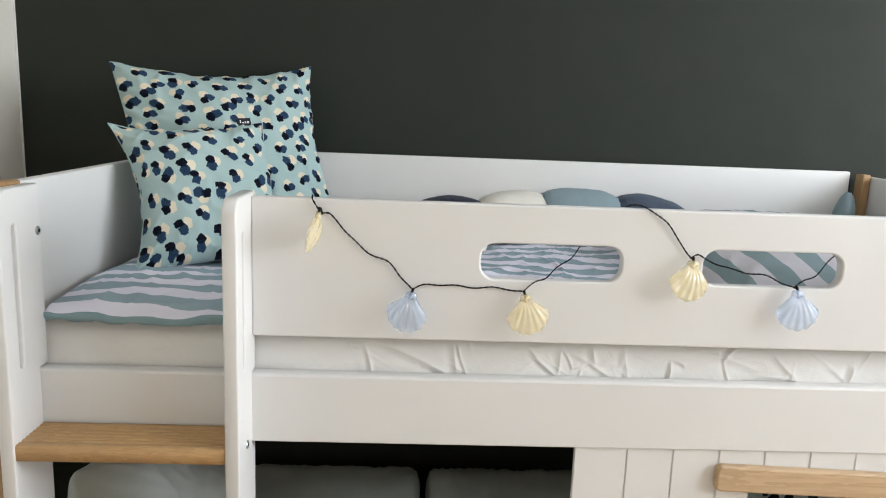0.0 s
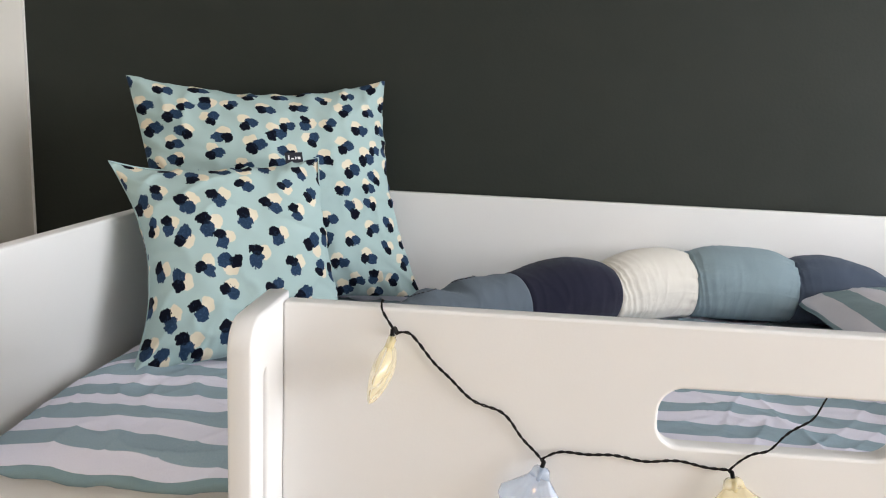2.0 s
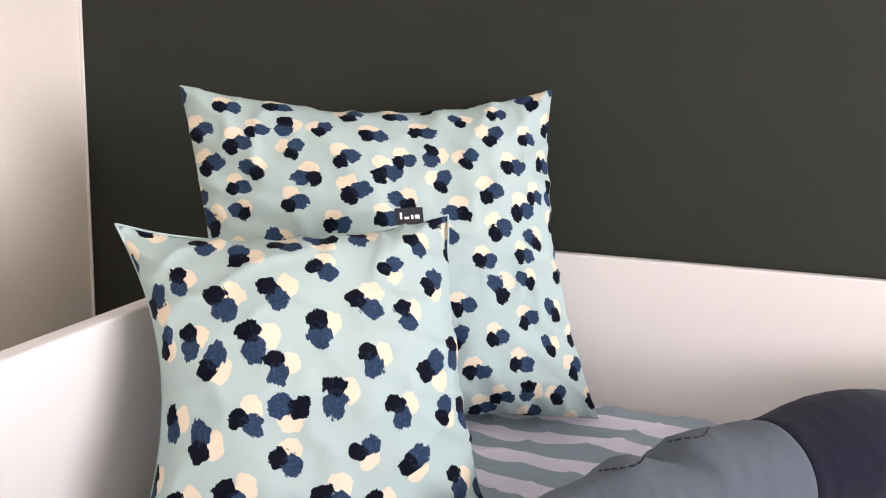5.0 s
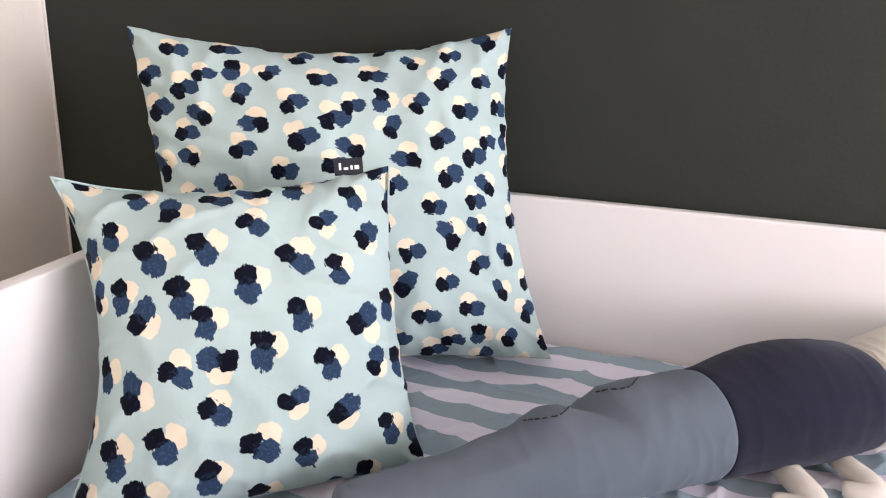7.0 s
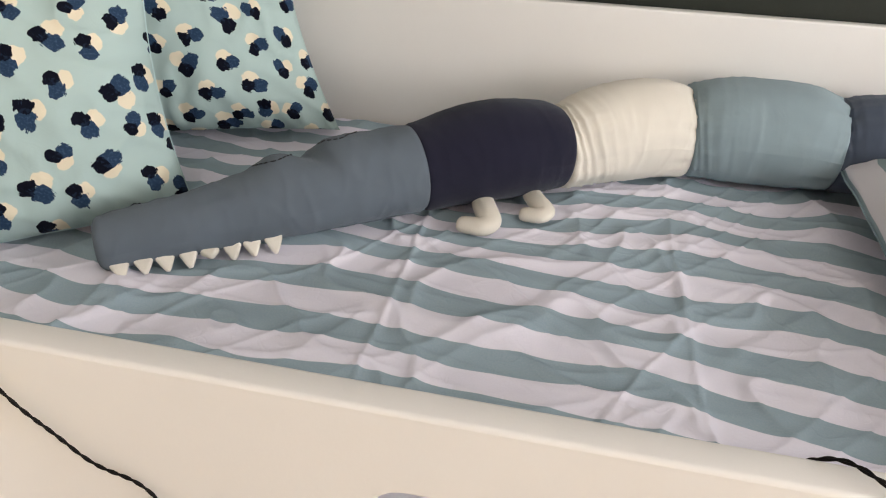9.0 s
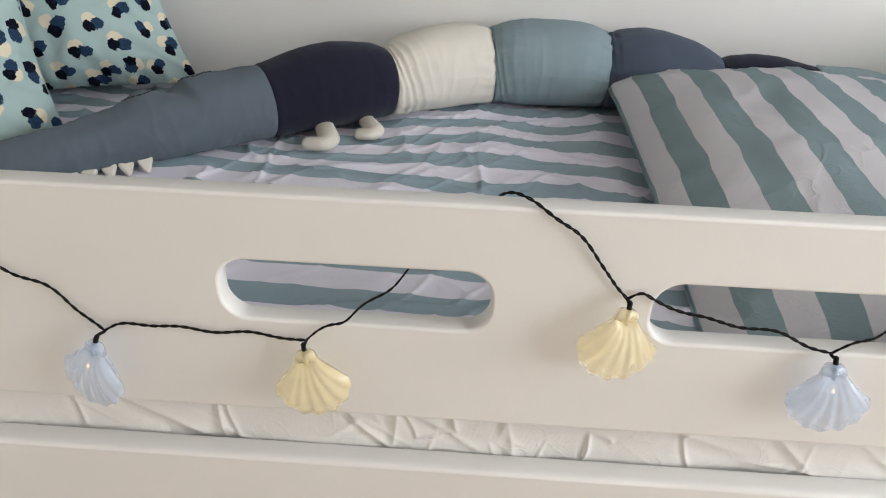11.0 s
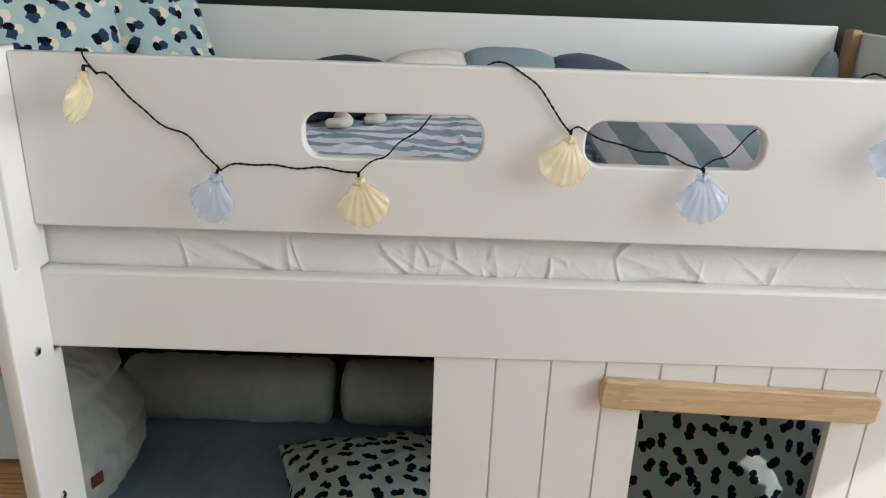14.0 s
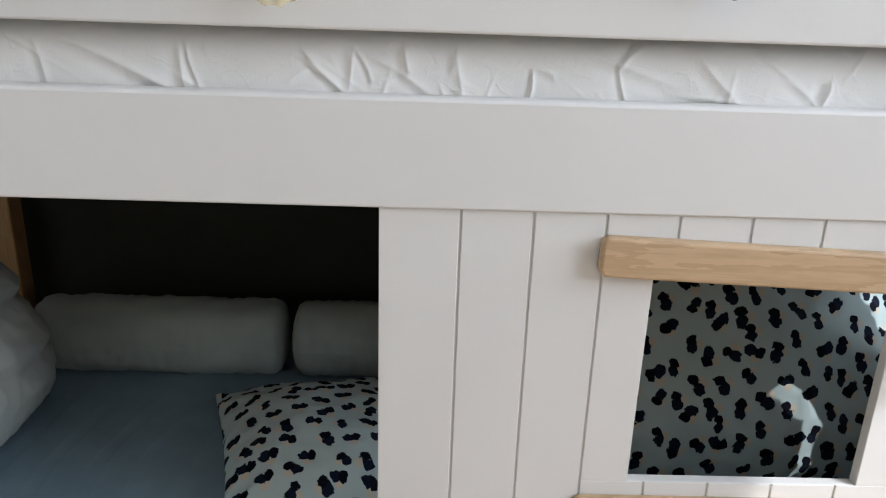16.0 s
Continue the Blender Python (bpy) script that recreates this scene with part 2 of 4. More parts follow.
SHELL_BLUE = shell_material("pearly_blue_plastic", (0.53, 0.665, 0.88))
SHELL_YELLOW = shell_material("pearly_yellow_plastic", (0.88, 0.76, 0.43))
BULB, bt, bb = material("warm_bulb", (1, 0.7, 0.45), 0.3)
bb.inputs["Emission Color"].default_value = (1, 0.55, 0.35, 1)
bb.inputs["Emission Strength"].default_value = 2.0


# ---- building helpers ----
def mesh_of(name, verts, faces, mat, uvs=None, smooth=True):
    me = bpy.data.meshes.new(name)
    me.from_pydata([tuple(v) for v in verts], [], faces)
    me.materials.append(mat)
    if uvs is not None:
        layer = me.uv_layers.new(name="UVMap")
        for loop in me.loops:
            layer.data[loop.index].uv = uvs[loop.vertex_index]
    if smooth:
        me.polygons.foreach_set("use_smooth", [True] * len(me.polygons))
    me.update()
    return me


def child(name, me, parent, label=""):
    ob = new(name, me)
    ob.parent = parent
    return tagged(ob, label)


def thing(name, where=(0, 0, 0), label="", category="", group="", kind=""):
    ob = new(name)
    ob.location = where
    ob.empty_display_size = 0.1
    return tagged(ob, label, category, group, kind)


def rounded(w, h, radii):
    """Outline of a w x h plate from the corner (0, 0), with a radius at each corner: bottom left, bottom right, top right, top left."""
    if isinstance(radii, (int, float)):
        radii = (radii,) * 4
    out = []
    for (cx, cy, a0), r in zip(((0, 0, 180), (w, 0, 270), (w, h, 0), (0, h, 90)), radii):
        sx, sy = (1 if cx == 0 else -1), (1 if cy == 0 else -1)
        n = 1 if r < 1e-5 else 9
        for i in range(n):
            a = radians(a0 + 90 * i / max(1, n - 1))
            out.append((cx + sx * r + r * math.cos(a), cy + sy * r + r * math.sin(a)))
    return out


def shifted(outline, dx, dy):
    return [(x + dx, y + dy) for x, y in outline]


def plate(name, loops, thick, mat, plane="XZ", bevel=0.003):
    """A board cut from a flat outline with holes, with softened edges. plane XZ: thickness runs to +y; YZ: thickness runs to +x; XY: to +z."""
    cu = bpy.data.curves.new(name, "CURVE")
    cu.dimensions, cu.fill_mode = "2D", "BOTH"
    cu.extrude, cu.bevel_depth, cu.bevel_resolution, cu.offset = thick / 2 - bevel, bevel, 2, -bevel
    for loop in loops:
        sp = cu.splines.new("POLY")
        sp.points.add(len(loop) - 1)
        for p, (x, y) in zip(sp.points, loop):
            p.co = (x, y, 0, 1)
        sp.use_cyclic_u = True
    ob = bpy.data.objects.new(name, cu)
    scene.collection.objects.link(ob)
    me = bpy.data.meshes.new_from_object(ob.evaluated_get(bpy.context.evaluated_depsgraph_get()))
    bpy.data.objects.remove(ob)
    bpy.data.curves.remove(cu)
    turn = {"XZ": Matrix(((1, 0, 0, 0), (0, 0, 1, thick / 2), (0, 1, 0, 0), (0, 0, 0, 1))),
            "YZ": Matrix(((0, 0, 1, thick / 2), (1, 0, 0, 0), (0, 1, 0, 0), (0, 0, 0, 1))),
            "XY": Matrix(((1, 0, 0, 0), (0, 1, 0, 0), (0, 0, 1, thick / 2), (0, 0, 0, 1)))}[plane]
    me.transform(turn)
    if turn.to_3x3().determinant() < 0:
        me.flip_normals()
    me.name = name
    me.materials.clear()
    me.materials.append(mat)
    return me


def box_mesh(name, lo, hi, mat, bevel=0.003, segments=2):
    bm = bmesh.new()
    bmesh.ops.create_cube(bm, size=1)
    size = [b - a for a, b in zip(lo, hi)]
    for v in bm.verts:
        v.co = Vector([a + (c + 0.5) * s for a, c, s in zip(lo, v.co, size)])
    if bevel:
        bmesh.ops.bevel(bm, geom=bm.edges[:], offset=bevel, segments=segments, affect="EDGES", profile=0.5)
    me = bpy.data.meshes.new(name)
    bm.to_mesh(me)
    bm.free()
    me.materials.append(mat)
    return me


def tube(name, path, radius, mat, sides=8, uv=False):
    """A round tube along a path; radius is a number or one for each point."""
    pts = [Vector(p) for p in path]
    verts, faces = [], []
    ref = Vector((0, 0, 1))
    for i, p in enumerate(pts):
        d = (pts[min(i + 1, len(pts) - 1)] - pts[max(i - 1, 0)]).normalized()
        if abs(d.dot(ref)) > 0.95:
            ref = Vector((0, 1, 0))
        a = d.cross(ref).normalized()
        b = a.cross(d).normalized()
        r = radius if isinstance(radius, (int, float)) else radius[i]
        for k in range(sides):
            w = 2 * math.pi * k / sides
            verts.append(p + a * r * math.cos(w) + b * r * math.sin(w))
    for i in range(len(pts) - 1):
        for k in range(sides):
            k2 = (k + 1) % sides
            faces.append((i * sides + k, i * sides + k2, (i + 1) * sides + k2, (i + 1) * sides + k))
    faces.append(tuple(range(sides - 1, -1, -1)))
    faces.append(tuple(range((len(pts) - 1) * sides, len(pts) * sides)))
    return mesh_of(name, verts, faces, mat, [(v.x, v.y) for v in map(Vector, verts)] if uv else None)


def smooth_path(keys, step):
    """Catmull-Rom path through the keys, with points about step apart."""
    keys = [Vector(k) for k in keys]
    out = []
    for i in range(len(keys) - 1):
        p0, p1, p2, p3 = keys[max(i - 1, 0)], keys[i], keys[i + 1], keys[min(i + 2, len(keys) - 1)]
        n = max(2, int((p2 - p1).length / step))
        for k in range(n):
            u = k / n
            out.append(0.5 * (2 * p1 + (p2 - p0) * u + (2 * p0 - 5 * p1 + 4 * p2 - p3) * u * u + (3 * p1 - p0 - 3 * p2 + p3) * u ** 3))
    out.append(keys[-1])
    return out


def loft(name, rings, mat, sides=40, cap=True, flat=0.0, wrinkle=0.0, seed=0, gather=0.0, folds=0.0):
    """A stuffed tube. rings: (x, y, z of the middle, half width, half height). flat: how far the underside is pressed in."""
    verts, faces, uvs = [], [], []
    run = 0.0
    total = sum((Vector(p[:3]) - Vector(q[:3])).length for p, q in zip(rings, rings[1:]))
    for i, (x, y, z, rw, rh) in enumerate(rings):
        p = Vector((x, y, z))
        d = Vector(rings[min(i + 1, len(rings) - 1)][:3]) - Vector(rings[max(i - 1, 0)][:3])
        d.normalize()
        side = d.cross(Vector((0, 0, 1))).normalized()
        up = side.cross(d).normalized()
        if i:
            run += (p - Vector(rings[i - 1][:3])).length
        for k in range(sides + 1):
            w = 2 * math.pi * k / sides
            c, s = math.cos(w), math.sin(w)
            if s < 0:  # the weight spreads the underside
                s *= 1 - flat
                c = math.copysign(abs(c) ** 0.72, c)
            v = p + side * rw * c + up * rh * s
            if wrinkle:
                n = noise.noise(Vector((run * 55 + seed, math.cos(w) * 1.6, math.sin(w) * 1.6)))
                n2 = noise.noise(Vector((run * 12 + seed + 7, math.cos(w) * 2, math.sin(w) * 2)))
                ridge = 1 - abs(noise.noise(Vector((run * 38 + seed * 3, math.cos(w - 0.5) * 0.9, math.sin(w - 0.5) * 0.9)))) * 1.6
                v += (side * c + up * s) * wrinkle * (n * 0.35 + n2 * 0.8 + max(0, ridge) ** 3 * 0.7)
            if gather:
                near = math.exp(-min(run, total - run) / 0.038)
                pucker = noise.noise(Vector((run * 7 + seed, math.cos(w) * 5, math.sin(w) * 5))) + 0.55 * noise.noise(Vector((run * 9 + seed, math.cos(w) * 11, math.sin(w) * 11)))
                v += (side * c + up * s) * gather * near * pucker
            if folds:
                wave = math.sin(run / 0.015 * 2 * math.pi + 1.6 * math.sin(w - 0.4) + 4 * noise.noise(Vector((run * 14, c * 0.8, s * 0.8))))
                v += (side * c + up * s) * folds * max(0, wave) ** 1.5 * math.exp(-(run / 0.062) ** 2)
            if wrinkle or gather or folds:
                base = p + side * rw * c + up * rh * s
                end = min(1, min(run, total - run) / 0.007)
                v = base + (v - base) * end * end * (3 - 2 * end)
            verts.append(v)
            uvs.append((run, k / sides * 2 * math.pi * rw))
    w1 = sides + 1
    for i in range(len(rings) - 1):
        for k in range(sides):
            faces.append((i * w1 + k, (i + 1) * w1 + k, (i + 1) * w1 + k + 1, i * w1 + k + 1))
    if cap:
        faces.append(tuple(range(sides)))
        faces.append(tuple((len(rings) - 1) * w1 + k for k in range(sides - 1, -1, -1)))
    return mesh_of(name, verts, faces, mat, uvs)


# the printed repeat: millimetres across and up, degrees of the stroke (negative: the cream blot on its other side)
PRINT_DABS = [(-135, 85, 90), (-91, 57, 110), (-40, 64, 105), (11, 91, 140), (51, 49, 130), (96, 35, 105), (38, -98, -215), (90, -116, -215), (-127, 20, 92), (-63, 14, 90), (-103, -3, -235),
              (-41, -13, 90), (2, 24, 95), (51, -11, 95), (121, -21, -230), (-30, -52, 345), (-72, -61, 140), (12, -44, 88), (76, -65, 105), (133, -68, -240), (-69, 116, -270), (-153, -55, 90)]
REPEAT_A, REPEAT_B = (0.2945, -0.0881), (-0.0479, -0.1920)


def lay_print(me):
    """Gives every face of a cover its place in the two nearest dabs of the print, which repeats over the cloth."""
    base = me.uv_layers["UVMap"].data
    uv = np.zeros(len(me.loops) * 2)
    base.foreach_get("uv", uv)
    uv = uv.reshape(-1, 2)
    starts = np.array([p.loop_start for p in me.polygons])
    counts = np.array([p.loop_total for p in me.polygons])
    middles = np.add.reduceat(uv, starts) / counts[:, None]
    a, b = np.array(REPEAT_A), np.array(REPEAT_B)
    lattice = np.linalg.inv(np.column_stack((a, b)))
    cells = np.floor(middles @ lattice.T)
    best = np.full((2, len(middles)), 9.0)
    found = np.zeros((2, len(middles), 5))
    for i in range(-1, 3):
        for j in range(-1, 3):
            for k, (x, y, turn) in enumerate(PRINT_DABS):
                mirror = -1 if turn < 0 else 1
                w = radians(abs(turn) - 90)
                side = np.array((math.cos(w), math.sin(w))) * mirror
                at = np.array((x, y)) / 1000 + (cells[:, :1] + i) * a + (cells[:, 1:] + j) * b
                d = np.linalg.norm(middles - at - side * 0.004, axis=1)
                row = np.column_stack((at, np.full(len(at), w), np.full(len(at), mirror), np.full(len(at), k)))
                first, second = d < best[0], (d >= best[0]) & (d < best[1])
                best[1][first], found[1][first] = best[0][first], found[0][first]
                best[0][first], found[0][first] = d[first], row[first]
                best[1][second], found[1][second] = d[second], row[second]
    for n in range(2):
        row = np.repeat(found[n], counts, axis=0)
        d = uv - row[:, :2]
        c, s = np.cos(row[:, 2]), np.sin(row[:, 2])
        place = np.column_stack(((d[:, 0] * c + d[:, 1] * s) * row[:, 3], d[:, 1] * c - d[:, 0] * s))
        seed = np.column_stack((row[:, 4] * 0.618 + 0.31, row[:, 4] * 0.417 + 0.13))
        me.uv_layers.new(name="dab_%d" % (n + 1)).data.foreach_set("uv", place.ravel())
        me.uv_layers.new(name="seed_%d" % (n + 1)).data.foreach_set("uv", seed.ravel())


def pillow_mesh(name, corners, t, mat, seed=0, n=60, dent=0.10, wrinkle=0.006, soft=0.62, uv_turn=0.0, back=1.0, folds=1.0, shift=None, along=False, printed=None):
    """A stuffed cushion between its corners: bottom left, bottom right, top right, top left. Its front faces right x up. dent: how far the sides draw in, one number or left, right, bottom, top."""
    softs = (soft, soft) if isinstance(soft, (int, float)) else soft
    dents = (dent,) * 4 if isinstance(dent, (int, float)) else dent
    bl, br, tr, tl = [Vector(c) for c in corners]
    w, h = ((br - bl).length + (tr - tl).length) / 2, ((tl - bl).length + (tr - br).length) / 2
    across, up = (br - bl + tr - tl).normalized(), (tl - bl + tr - br).normalized()
    out = across.cross(up).normalized()
    mid = (bl + br + tr + tl) / 4
    off = random.Random(seed).uniform(0, 50)
    shift = off if shift is None else shift
    verts, faces, uvs = [], [], []
    index = {}
    cu, su = math.cos(uv_turn), math.sin(uv_turn)
    for side in (1, -1):
        for i in range(n + 1):
            for j in range(n + 1):
                edge = i in (0, n) or j in (0, n)
                if edge and (i, j, 0) in index:
                    continue
                u, v = -1 + 2 * i / n, -1 + 2 * j / n
                u, v = math.sin(u * math.pi / 2) * 0.6 + u * 0.4, math.sin(v * math.pi / 2) * 0.6 + v * 0.4
                a, c = u * (1 - dents[0 if u < 0 else 1] * (1 - v * v) * abs(u) ** 3), v * (1 - dents[2 if v < 0 else 3] * (1 - u * u) * abs(v) ** 3)
                p = (bl * (1 - a) * (1 - c) + br * (1 + a) * (1 - c) + tr * (1 + a) * (1 + c) + tl * (1 - a) * (1 + c)) / 4
                x, z = a * w / 2, c * h / 2
                rim = max(abs(u), abs(v)) ** 3
                if edge:
                    y = noise.noise(Vector((x * 14 + off, z * 14, 0))) * wrinkle * 0.8
                else:
                    bulge = (1 - abs(u) ** 2.4) ** softs[0] * (1 - abs(v) ** 2.4) ** softs[1]
                    y = side * t / 2 * bulge * (back if side < 0 else 1)
                    y += noise.noise(Vector((x * 9 + off, z * 9, side * 3.1))) * wrinkle * 1.3
                    ang = math.atan2(z, x)
                    crease = 1 - abs(noise.noise(Vector((ang * 5.5 + off, math.hypot(x, z) * 3, side * 5))))
                    y += side * (crease ** 4 - 0.45) * wrinkle * 1.6 * rim * folds
                    crease = 1 - abs(noise.noise(Vector((x * 16 + z * 9 + off, z * 14 - x * 8, side * 7))))
                    y += side * crease ** 6 * wrinkle * 0.7 * folds
                index[(i, j, 0 if edge else side)] = len(verts)
                verts.append(p + out * y - mid)
                uvs.append((w / 2 * u * cu - h / 2 * v * su + side * 0.9 + shift, w / 2 * u * su + h / 2 * v * cu + shift))

    def at(i, j, side):
        return index[(i, j, 0 if (i in (0, n) or j in (0, n)) else side)]

    if along:  # the print runs along the cloth, from the left seam
        for j in range(n + 1):
            run = shift
            for i in range(n + 1):
                k = at(i, j, 1)
                if i:
                    run += (verts[k] - verts[at(i - 1, j, 1)]).length
                uvs[k] = (run, uvs[k][1])
    for side in (1, -1):
        for i in range(n):
            for j in range(n):
                f = (at(i, j, side), at(i + 1, j, side), at(i + 1, j + 1, side), at(i, j + 1, side))
                faces.append(f if side > 0 else f[::-1])
    if printed:  # how the cloth is cut from the print: the middle of the front, then its way across and its way up
        (mx, my), (ax, ay), (bx, by) = printed
        uvs = [((p - shift - 0.9) * ax + (q - shift) * bx + mx, (p - shift - 0.9) * ay + (q - shift) * by + my) for p, q in uvs]
    rim_path = [verts[at(i, 0, 1)] for i in range(n)] + [verts[at(n, j, 1)] for j in range(n)] + [verts[at(i, n, 1)] for i in range(n, 0, -1)] + [verts[at(0, j, 1)] for j in range(n, -1, -1)]
    me = mesh_of(name, verts, faces, mat, uvs)
    if printed:
        lay_print(me)
    return me, mid, rim_path


def cushion(name, label, corners, t, mat, group="", cover="cover", piping=None, **shape):
    me, mid, rim_path = pillow_mesh(cover, corners, t, mat, **shape)
    ob = thing(name, mid, label, "pillow" if name == "pillow" else "cushion", group)
    child(cover, me, ob)
    if piping:
        child("piping", tube("piping", rim_path, 0.0013, piping, 6, True), ob, "thin sewn edge")
    return ob


def stand(centre, across, up):
    """Pose of a flat thing from its middle, the way across it and the way up it."""
    x = Vector(across).normalized()
    z = Vector(up)
    z = (z - x * z.dot(x)).normalized()
    m = Matrix((x, z.cross(x), z)).transposed().to_4x4()
    m.translation = centre
    return m


# ---- room ----
XL, XR, YB, YF, H = -1.20, 3.10, 2.313, -2.4, 2.55
T = 0.12


def structure(name, me, label, category):
    return tagged(new(name, me), label, category, kind="structure")


structure("floor", box_mesh("floor", (XL - T, YF - T, -0.1), (XR + T, YB + T, 0), FLOOR, 0), "oak floor of the bedroom", "floor")
structure("ceiling", box_mesh("ceiling", (XL - T, YF - T, H), (XR + T, YB + T, H + 0.1), CEILING, 0), "plain white ceiling", "ceiling")
structure("wall_back", box_mesh("wall_back", (XL - T, YB, 0), (XR + T, YB + T, H), DARK_WALL, 0), "dark green-grey painted wall behind the bed", "wall")
structure("wall_left", box_mesh("wall_left", (XL - T, YF, 0), (XL, YB, H), WALL, 0), "plain white painted side wall", "wall")
# unseen wall, added as a warm reflector facing the bed
structure("wall_front", box_mesh("wall_front", (XL - T, YF - T, 0), (XR + T, YF, H), WALL_BOUNCE, 0), "unseen wall, sand-coloured to warm the bounced light", "wall")
WY0, WY1, WZ0, WZ1 = -0.80, 1.50, 1.12, 2.48
wall_right = structure("wall_right", plate("wall_right", [rounded(YB - YF, H, 0), shifted(rounded(WY1 - WY0, WZ1 - WZ0, 0), WY0 - YF, WZ0)], T, WALL, "YZ", 0.002), "white wall with a large window", "wall")
wall_right.location = (XR, YF, 0)
# white strip added to draw the wall's bright lit edge in the corner
structure("corner_trim", box_mesh("corner_trim", (XL + 0.0005, YB - 0.004, 0.002), (XL + 0.0065, YB - 0.0005, H - 0.002), WHITE, 0.001), "thin white strip added for the lit wall edge in the corner", "trim")


# ---- loft bed ----
bed = thing("loft_bed", (0.35, 1.8, 0), "white lacquered half-height loft bed with oak details", "bed")


def bed_part(name, me, where=(0, 0, 0), label="", parent=None):
    ob = new(name, me)
    ob.parent = parent or bed
    if parent is None:
        ob.location = Vector(where) - Vector((0.35, 1.8, 0))
    else:
        ob.location = Vector(where) - parent.location - Vector((0.35, 1.8, 0))
    return tagged(ob, label)


RX0, RX1 = -0.290, 1.400
slot_holes = [shifted(rounded(x1 - x0, 0.067, 0.027), x0 - RX0, 1.0800 - 0.960) for x0, x1 in ((0.125, 0.386), (0.537, 0.801))]
bed_part("guard_rail", plate("guard_rail", [rounded(RX1 - RX0, 0.258, 0.004)] + slot_holes, 0.024, WHITE, "XZ", 0.0035), (RX0, 1.314, 0.960), "white guard rail with two long rounded slots")
side = plate("side_board", [rounded(2.098, 0.135, 0.003)], 0.028, WHITE, "XZ", 0.003)
front = min(v.co.y for v in side.vertices)
for v in side.vertices:  # a wider round along the upper front edge
    if v.co.y - front < 0.0035 and v.co.z > 0.1315:
        v.co.z = 0.135 - (0.135 - v.co.z) * 1.9
        v.co.y = front + (v.co.y - front) * 3.0
bed_part("side_board", side, (-0.698, 1.312, 0.753))
bed_part("back_rail", plate("back_rail", [rounded(2.06, 0.49, 0.004)], 0.022, WHITE, "XZ", 0.003), (-0.698, 2.267, 0.751))
bed_part("head_board", plate("head_board", [rounded(0.95, 0.48, 0.004)], 0.024, WHITE, "YZ", 0.003), (-0.726, 1.340, 0.748))
bed_part("foot_board", plate("foot_board", [rounded(0.95, 0.48, 0.004)], 0.024, WHITE, "YZ", 0.003), (1.404, 1.340, 0.748))
# the last, narrow hole is added to cast a sun streak on the cushion
foot_panel = plate("foot_panel", [rounded(0.95, 0.735, 0.004), shifted(rounded(0.36, 0.26, 0.012), 0.30, 0.425), shifted(rounded(0.036, 0.23, 0.004), 0.062, 0.455)], 0.022, WHITE, "YZ", 0.003)
bed_part("foot_panel", foot_panel, (1.405, 1.340, 0.008), "white end panel with a square window and an added slit for a sun streak")
bed_part("foot_sill", plate("foot_sill", [rounded(0.56, 0.045, 0.008)], 0.02, OAK_PALE, "YZ", 0.004), (1.384, 1.47, 0.385))
bed_part("bed_base", box_mesh("bed_base", (-0.695, 1.342, 0.79), (1.398, 2.264, 0.815), OAK_PALE, 0.002))
for x0, x1, y0, y1 in ((1.377, 1.402, 2.222, 2.265), (-0.700, -0.645, 2.205, 2.265), (1.362, 1.402, 1.345, 1.385)):
    bed_part("corner_post", box_mesh("corner_post", (x0, y0, 0), (x1, y1, 1.236), OAK_UP, 0.004), (0, 0, 0), "oiled oak corner post")
bed_part("front_post", box_mesh("front_post", (-0.727, 1.215, 0), (-0.6995, 1.336, 1.231), OAK_UP, 0.004), (0, 0, 0), "oiled oak front post")
bed_part("end_post", plate("end_post", [rounded(0.13, 1.225, (0.004, 0.004, 0.004, 0.03))], 0.024, WHITE, "YZ", 0.003), (1.404, 1.208, 0))


def cheek(x):
    """Ladder side: a board on edge with a rounded top corner, housed over the side board, with a shallow finger groove."""
    y0, yb, yn = 1.205, 1.340, 1.3115
    top = 1.225
    r = 0.032
    pts = [(y0, 0), (yb - 0.006, 0), (yb - 0.006, 0.745), (yn, 0.745), (yn, 0.890), (yb, 0.890), (yb, top)]
    pts += [(y0 + r - r * math.sin(radians(a)), top - r + r * math.cos(radians(a))) for a in range(0, 91, 10)]
    groove = shifted(rounded(0.013, 0.252, 0.0064), 1.245, 0.911)
    ob = bed_part("ladder_side", plate("ladder_side", [[(a, b) for a, b in pts], groove], 0.0252, WHITE, "YZ", 0.0036), (x, 0, 0))
    bed_part("groove_bed", plate("groove_bed", [shifted(rounded(0.0129, 0.2518, 0.0063), 1.24505, 0.9111)], 0.0130, WHITE, "YZ", 0.0005), (x + 0.001, 0, 0), "", ob)
    return ob


def screw(where, parent):
    bm = bmesh.new()
    for r, d in ((0.0085, 0.0034), (0.0042, 0.0040)):
        geom = bmesh.ops.create_cone(bm, cap_ends=True, segments=20, radius1=r, radius2=r * 0.75, depth=d)
        for f in {f for v in geom["verts"] for f in v.link_faces}:
            f.material_index = 1 if r < 0.005 else 0
    me = bpy.data.meshes.new("screw")
    bm.to_mesh(me)
    bm.free()
    me.transform(pose(0.001, 0, 0, 0, 90, 0))
    me.materials.append(STEEL)
    me.materials.append(STEEL_DARK)
    return bed_part("screw", me, where, "zinc socket screw", parent)


cheek_right = cheek(-0.315)
cheek_left = cheek(-0.698)
screw((-0.2895, 1.263, 0.770), cheek_right)
screw((-0.2895, 1.263, 0.497), cheek_right)
screw((-0.6725, 1.329, 1.141), cheek_left)

